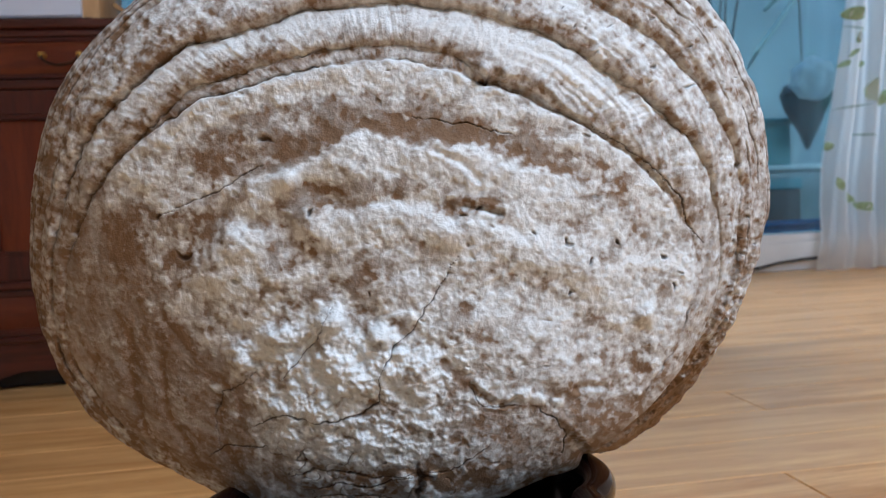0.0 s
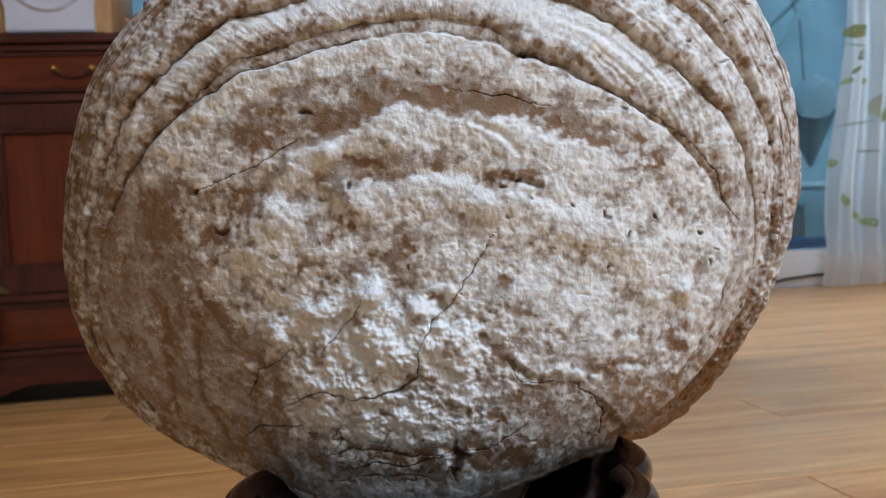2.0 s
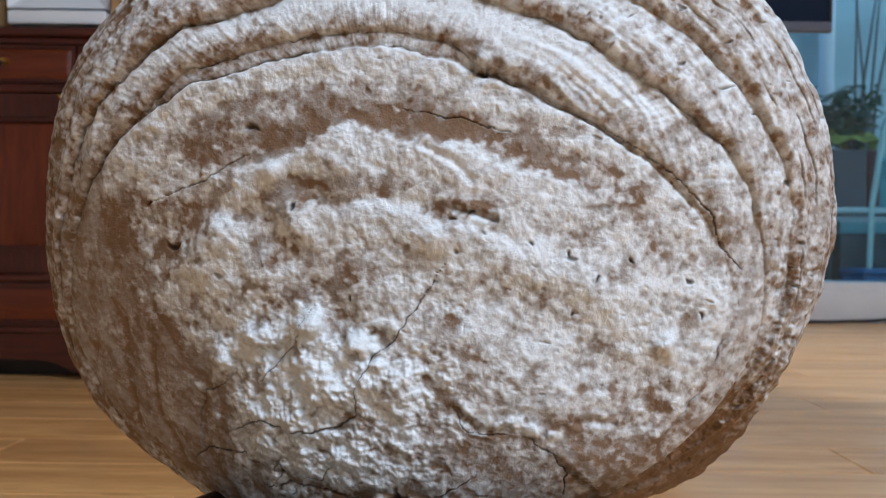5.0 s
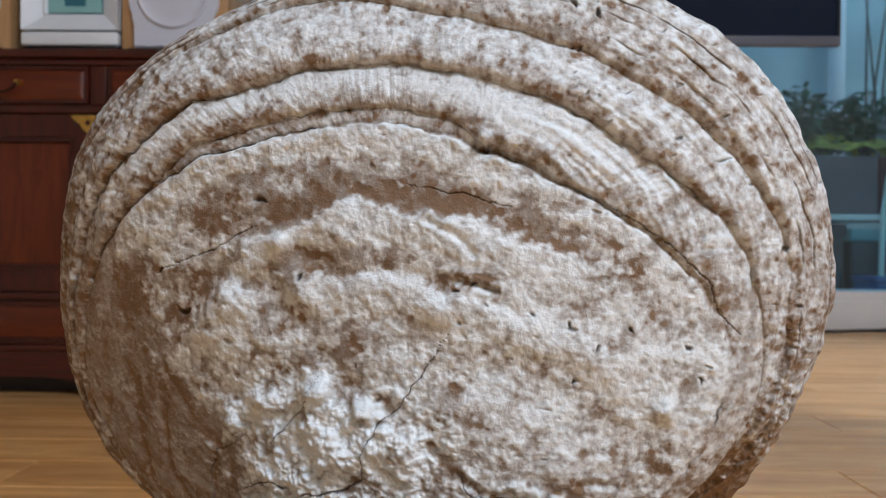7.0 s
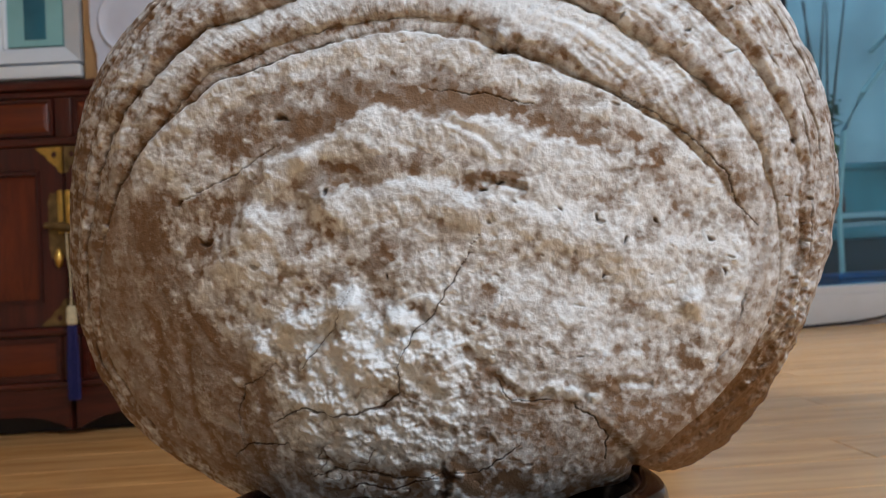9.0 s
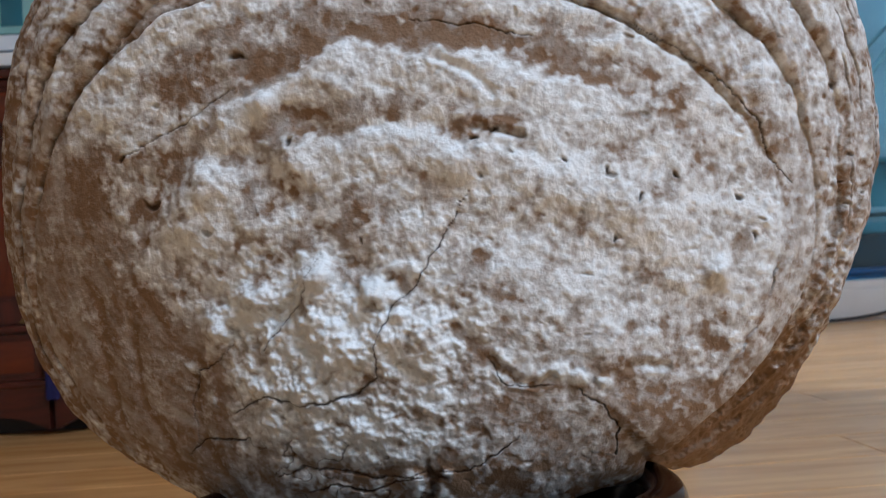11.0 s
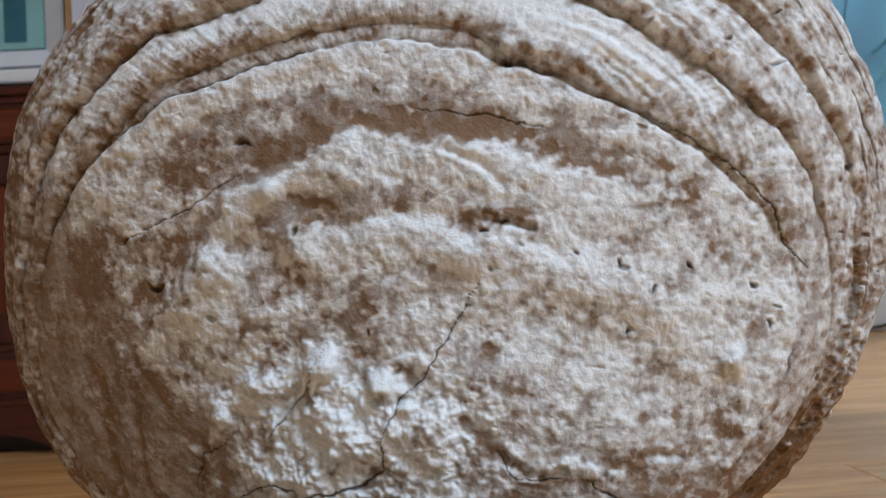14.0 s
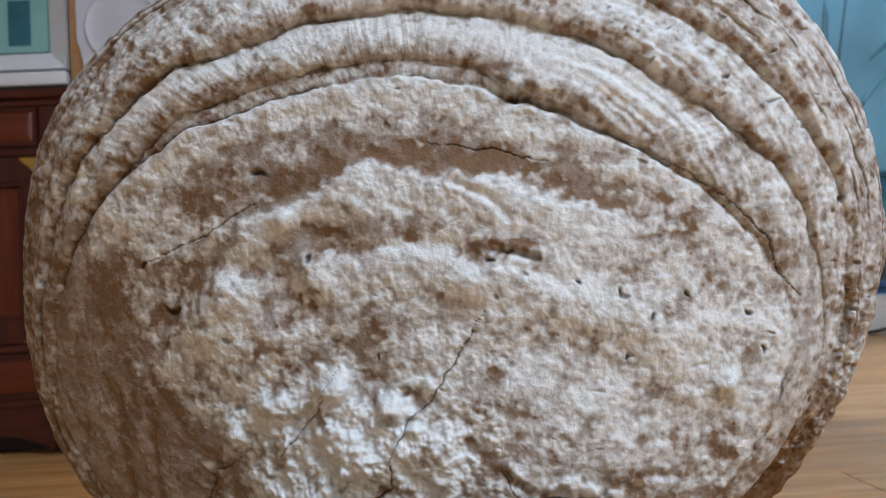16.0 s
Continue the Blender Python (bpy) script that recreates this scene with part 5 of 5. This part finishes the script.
cable = add_tube(bmesh.new(), [(1.35, 2.99, 0.006), (1.55, 3.0, 0.008), (1.72, 3.02, 0.012), (1.82, 3.03, 0.020), (1.90, 3.03, 0.036), (2.02, 3.03, 0.046), (2.16, 3.035, 0.05), (2.4, 3.04, 0.02)], 0.006, 8)
tagged(part("power_cable", cable, M_CABLE), "black power cable lying along the door sill", "cable")

# ---- on the balcony ----
LEDGE_Z = 0.49


def build_ledge():
    lg = thing("balcony_bench", "long pale bench along the balcony", "bench", at=(0, 3.9, -0.02))
    part("board", box(-1.0, 3.7, 0.0, 0.5, LEDGE_Z - 0.008, LEDGE_Z + 0.02, 0.004), M_LEDGE, lg)
    for x in (-0.9, 0.3, 1.4, 3.6):
        part("leg", box(x, x + 0.05, 0.05, 0.45, 0.0, LEDGE_Z - 0.008, 0.004), M_DARKBOX, lg)


build_ledge()


def storage(name, label, x0, x1, y0, y1, z0, z1, mat, mat2):
    ob = thing(name, label, "box", at=((x0 + x1) / 2, (y0 + y1) / 2, z0))
    w, d, h = (x1 - x0) / 2, (y1 - y0) / 2, z1 - z0
    part("tub", box(-w, w, -d, d, 0.0, h * 0.86, 0.012, seg=3), mat, ob)
    part("lid", box(-w - 0.008, w + 0.008, -d - 0.008, d + 0.008, h * 0.86, h, 0.008), mat2, ob)
    return ob


FL = -0.02
storage("storage_tub", "dark slate storage tub under the bench", 1.46, 2.02, 3.94, 4.3, FL, 0.44, M_DARKBOX, M_DARKBOX)
storage("storage_tub", "dark blue storage tub under the bench", 2.05, 2.62, 3.93, 4.3, FL, 0.42, M_DARKBOX, M_BOXTEAL)
storage("storage_tub", "bright blue low storage tub", 2.03, 2.9, 3.66, 3.88, FL, 0.19, M_BOXBLUE, M_BOXBLUE)
storage("storage_tub", "teal storage tub on the bench", 2.24, 2.58, 3.95, 4.2, LEDGE_Z, 0.75, M_BOXTEAL, M_BOXTEAL)


def build_planter(x0, x1, z0, z1, seed):
    pl = thing("planter", "grey and maroon planter box topped with moss and leafy plants", "planter", "planters", at=((x0 + x1) / 2, 4.06, z0))
    w, h = (x1 - x0) / 2, z1 - z0
    part("trough", box(-w, w - 0.07, -0.11, 0.13, 0.0, h * 0.8, 0.012), M_TROUGH, pl)
    part("end", box(w - 0.068, w, -0.115, 0.13, 0.0, h * 0.8, 0.02), M_MAROON, pl, "maroon glazed end")
    moss = bmesh.new()
    bmesh.ops.create_grid(moss, x_segments=60, y_segments=20, size=1)
    for v in moss.verts:
        v.co = Vector((v.co.x * (w + 0.01), v.co.y * 0.12 + 0.01, h * 0.8 + 0.085 + 0.07 * noise.noise((v.co.x * 3 + seed, v.co.y * 2, 0.0)) - 0.05 * max(abs(v.co.x), abs(v.co.y)) ** 6))
    part("moss", moss, M_MOSS, pl, "yellow-green moss")
    rng = random.Random(seed)
    leaves = bmesh.new()
    stems = bmesh.new()
    for k in range(64):
        bx, by = rng.uniform(-w, w * 0.9), rng.uniform(-0.09, 0.10)
        top = Vector((bx + rng.uniform(-0.1, 0.1), by + rng.uniform(-0.06, 0.06), h * 0.8 + rng.uniform(0.12, 0.36)))
        base = Vector((bx, by, h * 0.8 + 0.02))
        mid = (base + top) / 2 + Vector((rng.uniform(-0.02, 0.02), rng.uniform(-0.02, 0.02), 0))
        add_tube(stems, [base, mid, top], [0.004, 0.003, 0.0015], 5)
        for _ in range(14):
            f = rng.uniform(0.3, 1.0)
            p = base.lerp(top, f)
            way = Vector((rng.uniform(-1, 1), rng.uniform(-1, 1), rng.uniform(-0.4, 0.6))).normalized()
            side = way.cross(Vector((0, 0, 1))).normalized()
            ln, wd = rng.uniform(0.05, 0.10), rng.uniform(0.014, 0.028)
            pts = [p, p + way * ln * 0.4 + side * wd, p + way * ln, p + way * ln * 0.4 - side * wd]
            vs = [leaves.verts.new(q + Vector((0, 0, -0.01 * i * (i == 2)))) for i, q in enumerate(pts)]
            leaves.faces.new(vs)
    part("stems", stems, M_TWIG, pl)
    tagged(part("foliage", leaves, M_LEAF, pl, "dark green leaves", smooth=False), kind="stuff")


build_planter(1.66, 2.26, 0.49, 0.86, 3)
build_planter(0.82, 1.40, 0.49, 0.84, 8)


def build_bag():
    bg = thing("hanging_bag", "white plastic bag tied over a grey mesh bag", "bag", at=(2.60, 3.86, 1.05))
    sack = bmesh.new()
    bmesh.ops.create_icosphere(sack, subdivisions=4, radius=1.0)
    for v in sack.verts:
        k = 1 + 0.16 * noise.noise(v.co * 2.2) + 0.05 * noise.noise(v.co * 6)
        v.co = Vector((v.co.x * 0.125 * k - 0.03, v.co.y * 0.07 * k - 0.14, v.co.z * 0.11 * k - 0.13))
    part("sack", sack, M_BAG, bg, "crumpled white plastic")
    net = bmesh.new()
    add_lathe(net, ((0.008, -0.48), (0.05, -0.38), (0.11, -0.26), (0.13, -0.18), (0.10, -0.13), (0.03, -0.10)), 28, at=(0.03, 0.02, 0))
    for v in net.verts:
        v.co += 0.02 * Vector((noise.noise(v.co * 14), noise.noise(v.co * 14 + Vector((5, 0, 0))), 0))
    part("net", net, M_BAGD, bg, "dark mesh bag")
    part("cord", add_tube(bmesh.new(), [(0, 0, -0.05), (0.0, 0.01, 0.3), (0.005, 0.3, 0.9), (0.0, 0.45, 1.33)], 0.004, 6), M_TWIG, bg)


build_bag()
pipe = add_tube(bmesh.new(), [(2.24, 4.5, 0.0), (2.24, 4.5, 1.2), (2.24, 4.5, 2.3)], 0.045, 20)
tagged(part("drain_pipe", pipe, M_TRACK), "white plastic drain pipe on the balcony", "pipe")
crate = thing("small_crate", "white and blue paper carton on the planter shelf", "carton", at=(1.52, 4.0, 0.51))
part("carton", box(-0.09, 0.09, -0.06, 0.06, 0.0, 0.30, 0.004), M_BAG, crate)
part("stripe", box(-0.091, 0.091, -0.063, -0.058, 0.05, 0.16, 0.001), M_BOXBLUE, crate, "blue printed stripe")
hose = add_tube(bmesh.new(), [(2.12, 3.80, 0.0), (2.14, 3.81, 0.5), (2.20, 3.82, 0.90), (2.32, 3.83, 1.09), (2.46, 3.84, 1.25), (2.60, 3.86, 1.42), (2.80, 3.90, 1.62), (2.84, 4.2, 1.60), (2.84, 4.58, 1.50)], 0.013, 10)
tagged(part("garden_hose", hose, M_HOSE), "pale green garden hose arched over the balcony", "hose")


def build_sticks():
    st = thing("plant_canes", "grey-brown plant canes in a dark pot", "plant", at=(2.36, 4.30, LEDGE_Z))
    part("pot", add_lathe(bmesh.new(), ((0.05, 0.0), (0.07, 0.16), (0.075, 0.17), (0.066, 0.17), (0.06, 0.14), (0.01, 0.14)), 24), M_DARKBOX, st)
    rng = random.Random(2)
    for k in range(5):
        a = rng.uniform(0, 6.28)
        part("cane", add_tube(bmesh.new(), [(0.03 * math.cos(a), 0.03 * math.sin(a), 0.1), (0.05 * math.cos(a), 0.05 * math.sin(a), 0.6), (rng.uniform(-0.15, 0.15), rng.uniform(-0.1, 0.1), 1.25)], [0.010, 0.008, 0.004], 7), M_TWIG, st)


build_sticks()

# ---- floor planks ----
floor = structure("floor", box(X0, X1, Y0, Y1, -0.08, -0.012), M_FLOORBASE, "light oak laminate floor", "floor")
PL, PW, GAP = 1.20, 0.125, 0.0012
plank_bm = bmesh.new()
add_box(plank_bm, 0, PL - GAP, 0, PW - GAP, -0.010, 0.0)
bmesh.ops.bevel(plank_bm, geom=[e for e in plank_bm.edges if all(v.co.z > -1e-6 for v in e.verts)], offset=0.0012, segments=1, affect="EDGES")
PLANK = mesh_of("plank", plank_bm, M_PLANK, smooth=False)
rows_n = int((Y1 - Y0) / PW)
for r in range(rows_n):
    y = Y1 - (r + 1) * PW
    x = X0 - PL * ((r * 0.37) % 1.0)
    while x < X1:
        if x + PL > X0 + 0.02:
            ob = new("plank", PLANK)
            ob.parent = floor
            a, b = max(x, X0), min(x + PL, X1)
            ob.location, ob.scale = (a, y, -0.0005), ((b - a) / PL, 1, 1)
        x += PL
